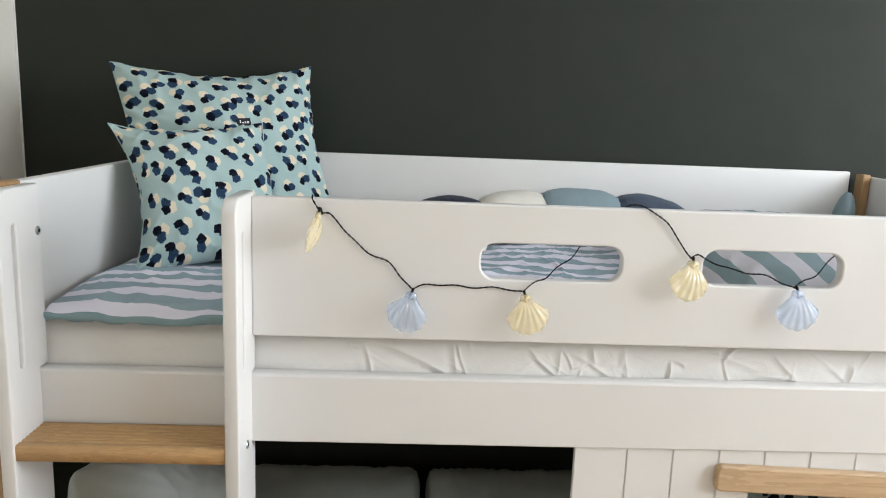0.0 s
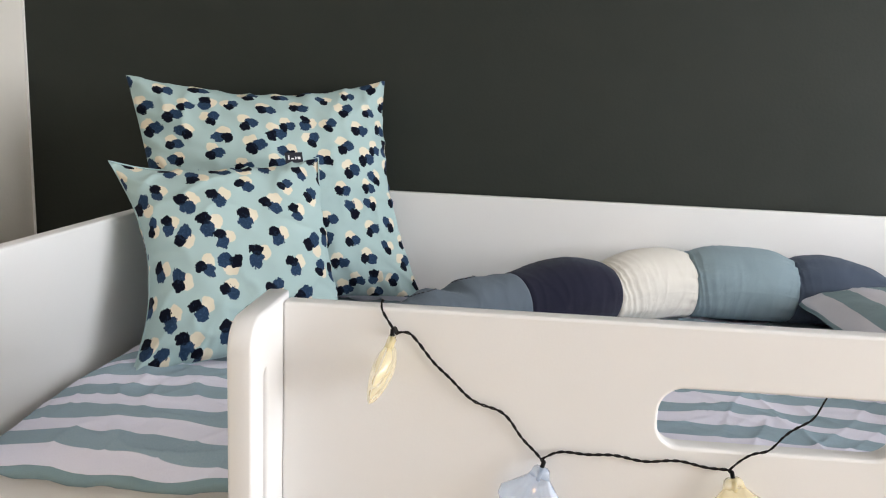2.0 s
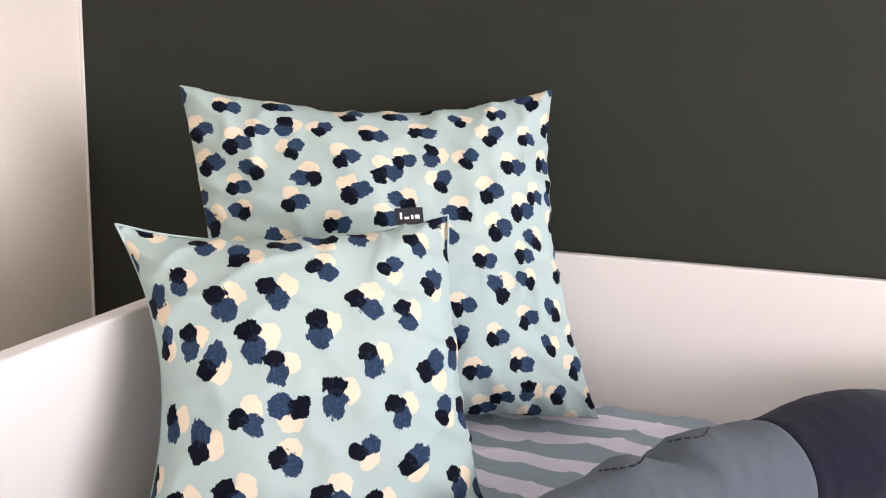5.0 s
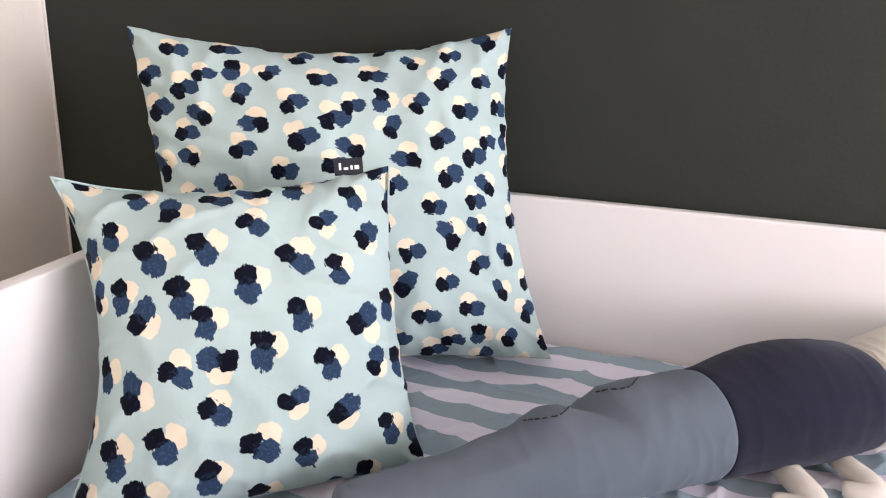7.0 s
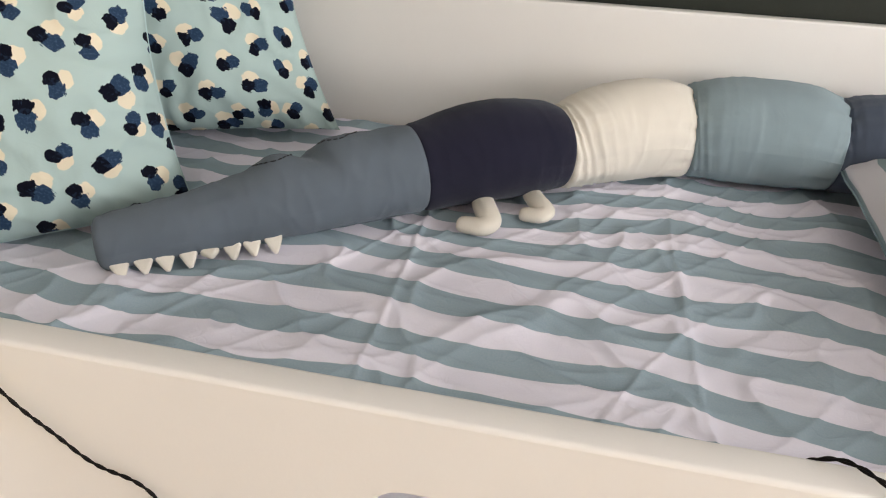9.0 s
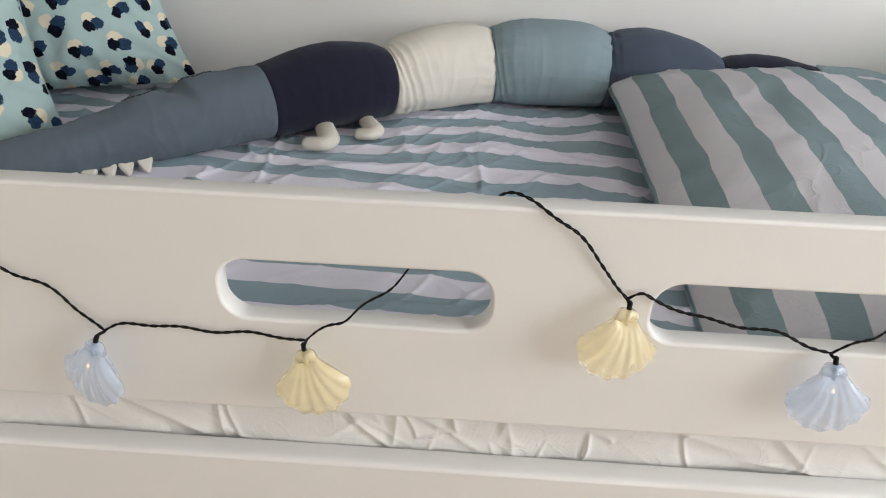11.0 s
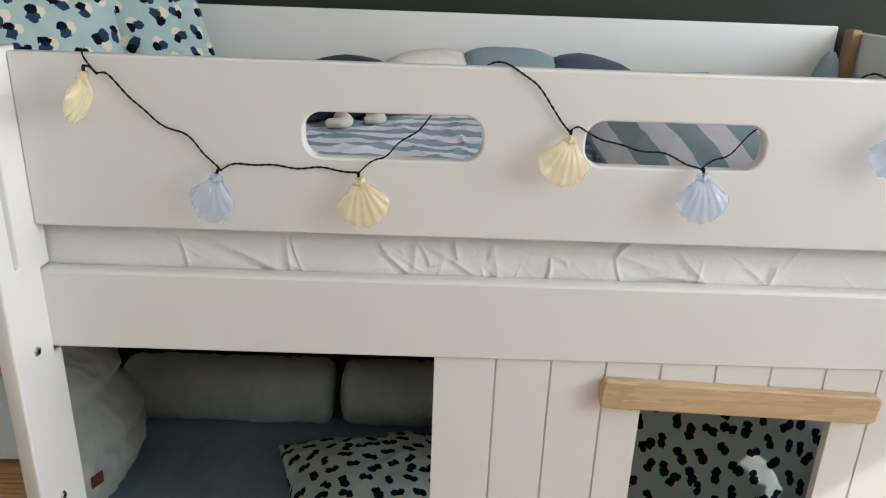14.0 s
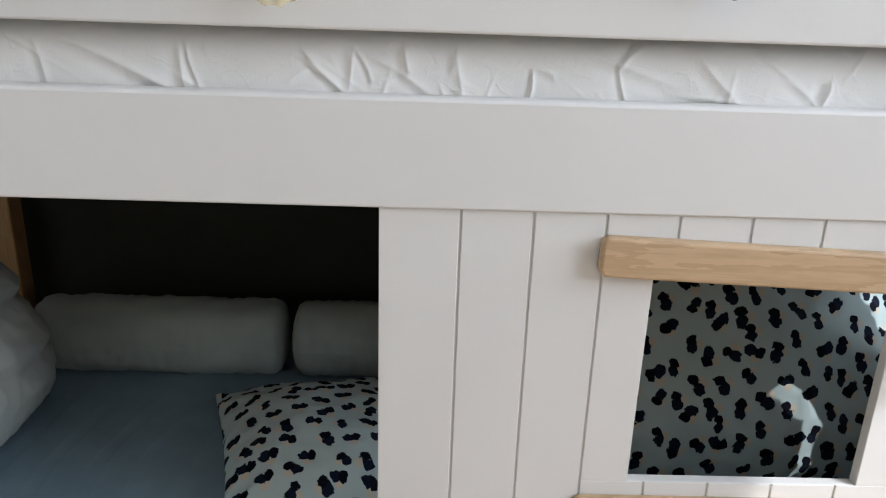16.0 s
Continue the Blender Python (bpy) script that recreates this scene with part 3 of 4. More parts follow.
for z in (0.785, 0.520, 0.255):
    prof = [(1.208, z - 0.028), (1.325, z - 0.028), (1.325, z)]
    for k in range(6):
        y = 1.294 - k * 0.0125
        prof += [(y, z), (y - 0.0025, z - 0.0035), (y - 0.0045, z - 0.0035), (y - 0.007, z)]
    prof += [(1.211, z), (1.208, z - 0.003)]
    if z > 0.7:
        prof = [(min(a, 1.3085), b) for a, b in prof]
    bed_part("step", plate("step", [prof], 0.3575, OAK, "YZ", 0.0006), (-0.673, 0, 0), "oiled oak ladder step with anti-slip grooves")

# play-house front: grooved boards with a window, under the side board
PX, PY = 0.326, 1.318
W0, W1, WB, WT = 0.676, 1.002, 0.362, 0.690
panel = bed_part("house_front", box_mesh("house_front", (PX + 0.001, PY + 0.0028, 0.01), (W0 - 0.0005, PY + 0.018, 0.752), WHITE, 0.001), (0, 0, 0), "white grooved play-house front with a window")
edges = [PX, 0.427, 0.518, 0.609, 0.700, 0.791, 0.882, 0.973, 1.064, 1.155, 1.246, 1.337, 1.400]
for a, b in zip(edges, edges[1:]):
    a2, b2 = a + (0.0016 if a > PX else 0), b - 0.0016
    spans = [(0.008, 0.7525)] if b2 <= W0 or a2 >= W1 else [(0.008, WB), (WT, 0.7525)]
    for z0, z1 in spans:
        bed_part("board", box_mesh("board", (a2, PY, z0), (b2, PY + 0.0026, z1), WHITE, 0.0011, 2), (0, 0, 0), "", panel)
    if a2 < W0 < b2:
        bed_part("board", box_mesh("board", (a2, PY, WB), (W0, PY + 0.0026, WT), WHITE, 0.0011, 2), (0, 0, 0), "", panel)
    if a2 < W1 < b2:
        bed_part("board", box_mesh("board", (W1, PY, WB), (b2, PY + 0.0026, WT), WHITE, 0.0011, 2), (0, 0, 0), "", panel)
for lo, hi in (((W0, WB), (W1, 0.010)), ((W0, 0.752), (W1, WT)), ((W1 + 0.0005, 0.752), (1.399, 0.010))):
    bed_part("backing", box_mesh("backing", (lo[0], PY + 0.0028, min(lo[1], hi[1])), (hi[0], PY + 0.018, max(lo[1], hi[1])), WHITE, 0.001), (0, 0, 0), "", panel)


def oak_bar(name, x0, x1, z_left, z_right, height, label):
    me = plate(name, [rounded(math.hypot(x1 - x0, z_right - z_left), height, 0.012)], 0.020, OAK_PALE, "XZ", 0.004)
    ob = bed_part(name, me, (x0, PY - 0.0202, z_left), label)
    ob.rotation_euler = (0, -math.atan2(z_right - z_left, x1 - x0), 0)
    return ob


oak_bar("window_awning", 0.601, 1.066, 0.675, 0.658, 0.052, "pale oak bar over the play-house window")
oak_bar("window_ledge", 0.600, 1.072, 0.290, 0.290, 0.052, "pale oak ledge under the play-house window")

# ---- upper mattress and bedding ----
# creases of the fitted sheet: from x, z to x, z
SHEET_CREASES = [(-0.061, 0.943, 0.073, 0.885), (-0.087, 0.932, -0.069, 0.888), (0.082, 0.939, 0.095, 0.885), (0.092, 0.939, 0.112, 0.885), (0.235, 0.935, 0.282, 0.884), (0.295, 0.937, 0.284, 0.888),
                 (0.296, 0.937, 0.314, 0.900), (0.307, 0.931, 0.387, 0.889), (0.350, 0.941, 0.362, 0.913), (0.312, 0.900, 0.352, 0.915), (0.207, 0.897, 0.249, 0.920), (0.418, 0.937, 0.422, 0.881), (0.509, 0.915, 0.502, 0.884),
                 (0.511, 0.920, 0.536, 0.912), (0.573, 0.938, 0.680, 0.909), (0.609, 0.925, 0.625, 0.883), (0.640, 0.948, 0.611, 0.925), (0.712, 0.939, 0.755, 0.887), (0.691, 0.896, 0.767, 0.884), (0.818, 0.915, 0.858, 0.884), (0.869, 0.915, 0.863, 0.885)]


def sheet_front(name):
    """Mattress in a fitted sheet; its long front side creased along the bed side."""
    x0, x1, y0, y1, z0, z1 = -0.688, 1.385, 1.352, 2.250, 0.822, 0.968
    nx, nz, ny = 1500, 64, 8
    rnd = random.Random(4)
    folds = []
    for _ in range(70):
        tall = rnd.uniform(0.008, 0.030)
        folds.append((rnd.uniform(-0.22, x1), rnd.choice((-1, 1, 1)) * rnd.uniform(0.1, 2.0), rnd.uniform(0.0026, 0.006), rnd.uniform(-0.3, 1) * 0.0024, rnd.choice((rnd.uniform(0.865, 0.945), 0.878)), tall))
    verts, faces, uvs = [], [], []
    for j in range(nz + ny + 1):
        for i in range(nx + 1):
            x = x0 + (x1 - x0) * i / nx
            if j <= nz:
                v = j / nz
                z = z0 + (z1 - z0) * v
                y = y0 - 0.008 + 0.015 * max(0, min(1, (z - 0.885) / 0.075)) ** 1.3 + 0.012 * max(0, (v - 0.75) / 0.25) ** 2.2
                d = 0.004 * noise.noise(Vector((x * 7, z * 9, 2)))
                for fx, slope, wide, high, fz, tall in folds:
                    s = x - fx - slope * (z - fz)
                    if abs(s) < wide * 3 and abs(z - fz) < tall * 2:
                        d += 0.75 * high * (1 + 0.8 * s / wide) * math.exp(-(s / wide) ** 2) * math.exp(-((z - fz) / tall) ** 2)
                for k, (ax, az, bx, bz) in enumerate(SHEET_CREASES):
                    if min(ax, bx) - 0.03 < x < max(ax, bx) + 0.03:
                        dx, dz = bx - ax, bz - az
                        size = math.hypot(dx, dz)
                        along = ((x - ax) * dx + (z - az) * dz) / (size * size)
                        s = ((x - ax) * dz - (z - az) * dx) / size + 0.0025 * math.sin(along * 3.1 + k)
                        end = max(0, min(1, (along + 0.25) * 1.8, (1.15 - along) * 3))
                        wide = 0.0022 + 0.0014 * (k % 3) + (0.003 if k == 0 else 0)
                        d += (0.0026 if k % 4 else 0.0042) * end * end * (3 - 2 * end) * (math.exp(-abs(s) / wide) - 0.5 * math.exp(-((s - 2.4 * wide) / (1.6 * wide)) ** 2))
                d -= 0.009 * max(0, noise.noise(Vector((x * 6.5, 5, 0)))) * math.exp(-((z - 0.868) / 0.016) ** 2)
                y -= d
            else:
                v = (j - nz) / ny
                y, z = y0 + 0.019 + (y1 - y0 - 0.019) * v, z1
            verts.append((x, y, z))
            uvs.append((x, z + y))
    w = nx + 1
    for j in range(nz + ny):
        for i in range(nx):
            faces.append((j * w + i, j * w + i + 1, (j + 1) * w + i + 1, (j + 1) * w + i))
    n = len(verts)
    verts += [(x0, y1, z0), (x1, y1, z0)]
    uvs += [(0, 0), (1, 1)]
    top = (nz + ny) * w
    faces.append((n, n + 1, nx, 0))
    faces.append((top, top + nx, n + 1, n))
    faces.append(tuple([0] + [k * w for k in range(1, nz + ny + 1)] + [n])[::-1])
    faces.append(tuple([nx] + [k * w + nx for k in range(1, nz + ny + 1)] + [n + 1]))
    return mesh_of(name, verts, faces, SHEET, uvs)


mattress = thing("mattress", (0, 0, 0), "white mattress in a creased fitted cotton sheet", "mattress")
child("fitted_sheet", sheet_front("fitted_sheet"), mattress)


# pressed folding creases: from, to, height, width
CREASES = [(0.015, 2.02, 0.035, 1.36, 0.0042, 0.0045), (-0.095, 1.76, 0.07, 1.715, 0.0028, 0.005), (0.02, 1.86, 0.175, 1.755, 0.0040, 0.005), (0.135, 1.80, 0.30, 1.62, 0.0028, 0.005),
           (0.36, 2.05, 0.40, 1.36, 0.0036, 0.0045), (-0.34, 1.95, -0.30, 1.36, 0.0034, 0.0045), (-0.25, 1.52, 0.02, 1.60, 0.0026, 0.005), (0.10, 1.50, 0.36, 1.63, 0.0028, 0.005)]


def duvet_height(x, y):
    d = 0.012 * noise.noise(Vector((x * 3.5, y * 4.0, 1.0)))
    d += 0.0045 * noise.noise(Vector((x * 8 + y * 5, y * 11 - x * 3, 4.0)))
    for fx, fy, seed, high, sharp in ((8, 7, 9.0, 0.0052, 8), (12, -9, 19.0, 0.0030, 12), (4, 13, 31.0, 0.0025, 10)):
        warp = noise.noise(Vector((x * 6, y * 6, seed + 3))) * 0.5
        r = 1 - abs(noise.noise(Vector((x * fx + y * fy + warp, y * abs(fy) - x * fx * 0.7, seed))))
        d += high * (r ** sharp - 0.25)
    for ax, ay, bx, by, high, wide in CREASES:
        dx, dy = bx - ax, by - ay
        along = ((x - ax) * dx + (y - ay) * dy) / (dx * dx + dy * dy)
        if -0.1 < along < 1.1:
            s = ((x - ax) * dy - (y - ay) * dx) / math.hypot(dx, dy) + 0.004 * noise.noise(Vector((along * 7, ax, 0)))
            d += high * math.exp(-abs(s) / wide) * min(1, (along + 0.1) * 5, (1.1 - along) * 5)
    return d


def hump(v, middle, wide):
    return math.exp(-((v - middle) / wide) ** 2)


# how far the woven stripes are pulled aside, in millimetres, over the spread duvet
STRIPE_PULL = [(-112, -110, -102, -84, -63, -83, -99, -104, -97, -87, -74, -59, -44),
                (-58, -64, -84, -70, -89, -75, -99, -103, -87, -70, -63, -46, -28),
                (-37, -73, -89, -64, -84, -84, -79, -67, -70, -68, -46, -34, -12),
                (-50, -75, -112, -83, -72, -103, -96, -71, -67, -63, -73, -27, 0),
                (-82, -87, -92, -81, -74, -74, -34, -31, -55, -85, -68, -60, 3),
                (-100, -92, -82, -67, -88, -50, -39, -39, -67, -57, -32, -81, -38),
                (-106, -93, -79, -64, -41, -58, -54, -30, 1, -2, -35, -94, -114)]


def stripe_pull(x, y):
    """Smooth pull of the stripes between the rows above."""
    def weights(v, n):
        v = min(max(v, 0), n - 1.001)
        i, u = int(v), v - int(v)
        w = (-0.5 * u + u * u - 0.5 * u ** 3, 1 - 2.5 * u * u + 1.5 * u ** 3, 0.5 * u + 2 * u * u - 1.5 * u ** 3, -0.5 * u * u + 0.5 * u ** 3)
        return [(min(max(i - 1 + k, 0), n - 1), w[k]) for k in range(4)]
    across = weights((x + 0.70) / 0.12, 13)
    return sum(wj * wi * STRIPE_PULL[j][i] for j, wj in weights((y - 1.34) / 0.155, 7) for i, wi in across) / 1000


def duvet_mesh():
    x0, x1, y0, y1 = -0.674, 1.340, 1.343, 2.258
    nx, ny = 600, 290
    verts, faces, uvs = [], [], []
    for j in range(ny + 1):
        for i in range(nx + 1):
            u, v = i / nx, j / ny
            x, y = x0 + (x1 - x0) * u, y0 + (y1 - y0) * v
            e = min(1.0, (y - y0) / 0.055)
            ex = min(1.0, (x - x0) / 0.045, (x1 - x) / 0.045)
            ey = min(1.0, (y1 - y) / 0.04)
            fall = (1 - (1 - e) ** 2) * (0.55 + 0.45 * (1 - (1 - ex) ** 2)) * (0.6 + 0.4 * (1 - (1 - ey) ** 2))
            z = 0.980 + 0.024 * fall + duvet_height(x, y) * min(1, 0.35 + e * ex * ey)
            free = max(0, min(1, (-0.26 - x) / 0.05))
            z += free * (1 - e * 0.6) * (0.006 + 0.013 * noise.noise(Vector((x * 13, 1.7, 0)))) + free * 0.010 * hump(y, 1.55, 0.16)
            yy = y + (1 - e) * (0.005 * noise.noise(Vector((x * 11, 0, 0))) - free * 0.007 * (0.6 + noise.noise(Vector((x * 15, 4, 0)))))
            verts.append((x, yy, z))
            uvs.append((x, y - 1.44 + 0.021875 + stripe_pull(x, y)))
    w = nx + 1
    for j in range(ny):
        for i in range(nx):
            faces.append((j * w + i, j * w + i + 1, (j + 1) * w + i + 1, (j + 1) * w + i))
    hem_verts, hem_faces, hem_uvs = [], [], []
    for k, (dy, dz) in enumerate(((0.0, 0.0), (-0.0045, -0.002), (-0.007, -0.008), (-0.006, -0.015), (0.003, -0.020))):
        for i in range(nx + 1):
            x, y, z = verts[i]
            lift = 0.006 * max(0, noise.noise(Vector((x * 16, 3, k * 0.3)))) * k
            hem_verts.append((x, y + dy, max(0.9695 - 0.0003 * k, z + dz + lift)))
            hem_uvs.append((x, uvs[i][1] - 0.003 * k))
    for k in range(4):
        for i in range(nx):
            hem_faces.append(((k + 1) * w + i, (k + 1) * w + i + 1, k * w + i + 1, k * w + i))
    return mesh_of("cover", verts, faces, STRIPES, uvs), mesh_of("hem", hem_verts, hem_faces, HEM, hem_uvs)


duvet = thing("duvet", (0, 0, 0), "white and sage striped cotton duvet spread over the bed", "duvet")
for me in duvet_mesh():
    child(me.name, me, duvet)

# cushions at the head
cushion("cushion", "large pale aqua cushion with navy dabs, leaning in the corner",
                       ((-0.700, 1.960, 1.008), (-0.205, 2.172, 1.012), (-0.318, 2.262, 1.494), (-0.824, 2.054, 1.474)), 0.19, DABS, seed=3, dent=(0.04, 0.13, 0.06, 0.16), wrinkle=0.011, n=84, printed=((-0.1200, 0.1950), (0.0136, -0.9856), (1.0195, 0.0309)))
front_cushion = cushion("cushion", "small pale aqua cushion with navy dabs, propped on the larger one",
                        ((-0.612, 1.608, 1.000), (-0.311, 1.851, 1.004), (-0.400, 1.958, 1.333), (-0.724, 1.779, 1.320)), 0.165, DABS, seed=11, dent=(0.245, 0.09, 0.05, 0.15), piping=PIPING, wrinkle=0.009, n=84, printed=((-0.0032, -0.0188), (0.9855, 0.0323), (-0.0131, 1.0068)))


def brand_tag(parent, where, across, up, w, h):
    """Small woven tag; its lettering is left as plain strokes."""
    tag = child("tag", box_mesh("tag", (-w / 2, -0.0006, -h / 2), (w / 2, 0.0006, h / 2), TAG, 0.0003, 1), parent, "black woven tag with white strokes")
    tag.matrix_local = Matrix.Translation(-parent.location) @ stand(where, across, up)
    for x0, x1, z0, z1 in ((-0.34, -0.26, -0.18, 0.22), (-0.18, -0.02, -0.18, -0.04), (0.06, 0.14, -0.18, 0.06), (0.20, 0.36, -0.18, 0.06)):
        child("stroke", box_mesh("stroke", (x0 * w, -0.0011, z0 * h), (x1 * w, -0.0003, z1 * h), PRINT, 0), tag)


brand_tag(front_cushion, (-0.440, 1.928, 1.332), (0.594, 0.381, 0.03), (-0.1, 0.2, 0.65), 0.034, 0.020)

foot_pillow = cushion("pillow", "plump pillow in a white and sage striped case on the duvet",
                      ((0.630, 1.372, 1.004), (1.385, 1.372, 1.006), (1.372, 2.150, 1.035), (0.605, 2.165, 1.066)), 0.225, STRIPES_BROAD, cover="case", seed=21, n=80, dent=0.02, wrinkle=0.0052, soft=(0.62, 0.44), back=0.02, piping=HEM, shift=0.0585, along=True)

label_tag = child("label_loop", box_mesh("label_loop", (-0.001, -0.013, -0.004), (0.001, 0.013, 0.008), material("navy_ribbon", (0.02, 0.05, 0.10), 0.8)[0], 0.0006, 1), foot_pillow, "small navy ribbon loop")
label_tag.location = Vector((0.622, 1.640, 1.016)) - foot_pillow.location

# ---- crocodile bolster ----
croc = thing("crocodile_bolster", (0.1, 2.0, 1.0), "long stuffed crocodile bolster of blue, navy and cream jersey sections", "bolster")
BASE = 1.005
spine = [(-0.338, 1.690, 0.0355), (-0.31, 1.712, 0.0375), (-0.25, 1.756, 0.0415), (-0.21, 1.788, 0.0460), (-0.168, 1.822, 0.0505), (-0.09, 1.884, 0.060), (-0.045, 1.921, 0.0622), (0.0, 1.955, 0.0640),
         (0.030, 1.977, 0.0680), (0.065, 2.001, 0.0725), (0.105, 2.0265, 0.0740), (0.15, 2.056, 0.0700), (0.19, 2.083, 0.0625), (0.235, 2.112, 0.0725), (0.28, 2.140, 0.0775), (0.33, 2.165, 0.0775), (0.38, 2.180, 0.072),
         (0.43, 2.182, 0.080), (0.49, 2.184, 0.082), (0.55, 2.185, 0.080), (0.605, 2.188, 0.070), (0.65, 2.188, 0.076), (0.69, 2.188, 0.077), (0.76, 2.190, 0.068), (0.825, 2.194, 0.052),
         (0.87, 2.195, 0.055), (0.93, 2.198, 0.055), (1.02, 2.200, 0.046), (1.10, 2.200, 0.046), (1.18, 2.200, 0.040), (1.25, 2.195, 0.038)]
fine = smooth_path([(x, y, r) for x, y, r in spine], 0.0028)


def at_x(x):
    for p, q in zip(fine, fine[1:]):
        if p.x <= x <= q.x:
            return p.lerp(q, (x - p.x) / max(1e-6, q.x - p.x))
    return fine[-1]


def croc_section(name, a, b, mat, label):
    rings = [at_x(a)] + [p for p in fine if a + 0.001 < p.x < b - 0.001] + [at_x(b)]
    out = []
    for p in rings:
        d = min(p.x - a, b - p.x)
        r = p.z - 0.0022 * math.exp(-d / 0.004)
        out.append((p.x, p.y, BASE + p.z * 0.97, r * 1.03, r))
    me = loft(name, [(x - 0.10, y - 2.0, z - 1.0, rw, rh) for x, y, z, rw, rh in out], mat, 72, True, 0.06, 0.0015 if mat is CREAM else 0.0012, a * 10, 0.0012 if mat is NAVY else 0.008, {CREAM: 0.0032, SKY: 0.0017, BLUEGREY: 0.0012}.get(mat, 0.0))
    return child(name, me, croc, label)


for name, a, b, mat, label in (("section", -0.010, 0.183, NAVY, "navy jersey section"), ("section", 0.183, 0.380, CREAM, "gathered cream jersey section"), ("section", 0.380, 0.605, SKY, "dusty blue jersey section"),
                               ("section", 0.605, 0.825, BLUEGREY, "blue-grey jersey section"), ("section", 0.825, 1.02, NAVY, "navy jersey section"), ("section", 1.02, 1.25, SKY, "dusty blue jersey section")):
    croc_section(name, a, b, mat, label)
head_rings = []
for p in [q for q in fine if q.x < -0.011] + [at_x(-0.010)]:
    r = p.z - 0.0022 * math.exp((p.x + 0.010) / 0.004)
    head_rings.append((p.x - 0.10, p.y - 2.0, BASE + p.z * 0.97 - 1.0, r * 1.03, r))
x, y, z, rw, rh = head_rings[0]
nose = [(x - 0.016 * math.sin(a) * 0.84, y - 0.016 * math.sin(a) * 0.54, z, rw * (0.45 + 0.55 * math.cos(a) ** 0.6), rh * (0.55 + 0.45 * math.cos(a) ** 0.6)) for a in (1.5, 1.35, 1.15, 0.9, 0.6, 0.3)]
head_mesh = loft("head", nose + head_rings, SLATE, 72, True, 0.1, 0.0022, 3.0)


def hill(v):
    return math.exp(-v * v)


def eye_push(x, a):
    """How far the stuffed eyelids stand out, and the nick between them: x along the bed, a round the head in degrees."""
    lids = 0.0105 * hill((x + 0.163) / 0.021) + 0.006 * hill((x + 0.096) / 0.022)
    nick = 0.011 * hill((x + 0.126 + (a - 105) * 0.0003) / 0.011)
    return hill((a - 105) / 45) * (lids - nick)


def skin(x, a, off):
    """A point on the head's surface."""
    p = at_x(x)
    q = at_x(x + 0.004)
    d = Vector((q.x - p.x, q.y - p.y, 0)).normalized()
    out = off + eye_push(x, a)
    c, s = math.cos(radians(a)), math.sin(radians(a))
    if s < 0:
        s *= 0.9
    return Vector((p.x - 0.1, p.y - 2.0, BASE - 1 + p.z * 0.97)) + Vector((d.y, -d.x, 0)) * (p.z * 1.03 + out) * c + Vector((0, 0, (p.z + out) * s))


for i, ring in enumerate(nose + head_rings):
    middle = Vector(ring[:3])
    for k in range(73):
        co = head_mesh.vertices[i * 73 + k].co
        co += (co - middle).normalized() * eye_push(ring[0] + 0.1, k * 5 if k * 5 < 290 else k * 5 - 360)
head_mesh.update()


def on_head(x, a, off):
    """The same point laid on the finished mesh."""
    p = skin(x, a, 0)
    v = min(head_mesh.vertices, key=lambda v: (v.co - p).length_squared)
    return p + v.normal * ((v.co - p).dot(v.normal) + off)


head = child("head", head_mesh, croc, "slate blue rib-knit head with a long snout")
for keys in (((-0.186, 110), (-0.180, 98), (-0.173, 89), (-0.163, 87), (-0.152, 95), (-0.143, 108)), ((-0.113, 112), (-0.108, 101), (-0.099, 93), (-0.088, 95), (-0.078, 104), (-0.067, 115))):
    lid = smooth_path([(x, a / 1000, 0) for x, a in keys], 0.0022)
    lid = [on_head(p.x, p.y * 1000, 0.0007) for p in lid]
    for k in range(0, len(lid) - 2, 3):
        child("stitch", tube("stitch", lid[k:k + 3], 0.0009, THREAD, 5), head, "dark eyelid stitch")
child("mouth_seam", tube("mouth_seam", [on_head(-0.165 + 0.16 * k / 30, -66 + 12 * k / 30, 0.0006) for k in range(31)], 0.0011, SLATE, 6, True), head)


def ball(name, where, size, turn, mat, parent, label=""):
    bm = bmesh.new()
    bmesh.ops.create_uvsphere(bm, u_segments=24, v_segments=16, radius=1)
    me = bpy.data.meshes.new(name)
    bm.to_mesh(me)
    bm.free()
    me.transform(Matrix.Translation(where) @ Euler((0, 0, turn)).to_matrix().to_4x4() @ Matrix.Diagonal((*size, 1)))
    me.materials.append(mat)
    me.polygons.foreach_set("use_smooth", [True] * len(me.polygons))
    return child(name, me, parent, label)


for k, (long, tilt, turn) in enumerate(((1.0, -44, 8), (0.95, -40, -6), (1.0, -46, 10), (1.05, -38, -4), (0.62, -74, 6), (1.0, -40, -10), (1.0, -36, 9), (1.08, -33, -3))):
    u = 0.06 + 0.89 * k / 7
    bx, by = -0.324 + 0.177 * u, 1.661 + 0.119 * u
    me = plate("tooth", [[(-0.0125, 0.003), (0.0125, 0.003), (0.0115, -0.004), (0.0065, -0.0150 * long), (0.0032, -0.0205 * long), (-0.0012, -0.0205 * long), (-0.0045, -0.0160 * long), (-0.0110, -0.004)]], 0.010, FELT, "XZ", 0.0036)
    me.transform(Matrix.Translation((bx - 0.1, by - 2.0, 0.0265)) @ Euler((0, 0, 0.58)).to_matrix().to_4x4() @ pose(0, 0, 0, tilt, turn * 0.6, turn))
    me.polygons.foreach_set("use_smooth", [True] * len(me.polygons))
    child("tooth", me, head, "cream felt tooth")
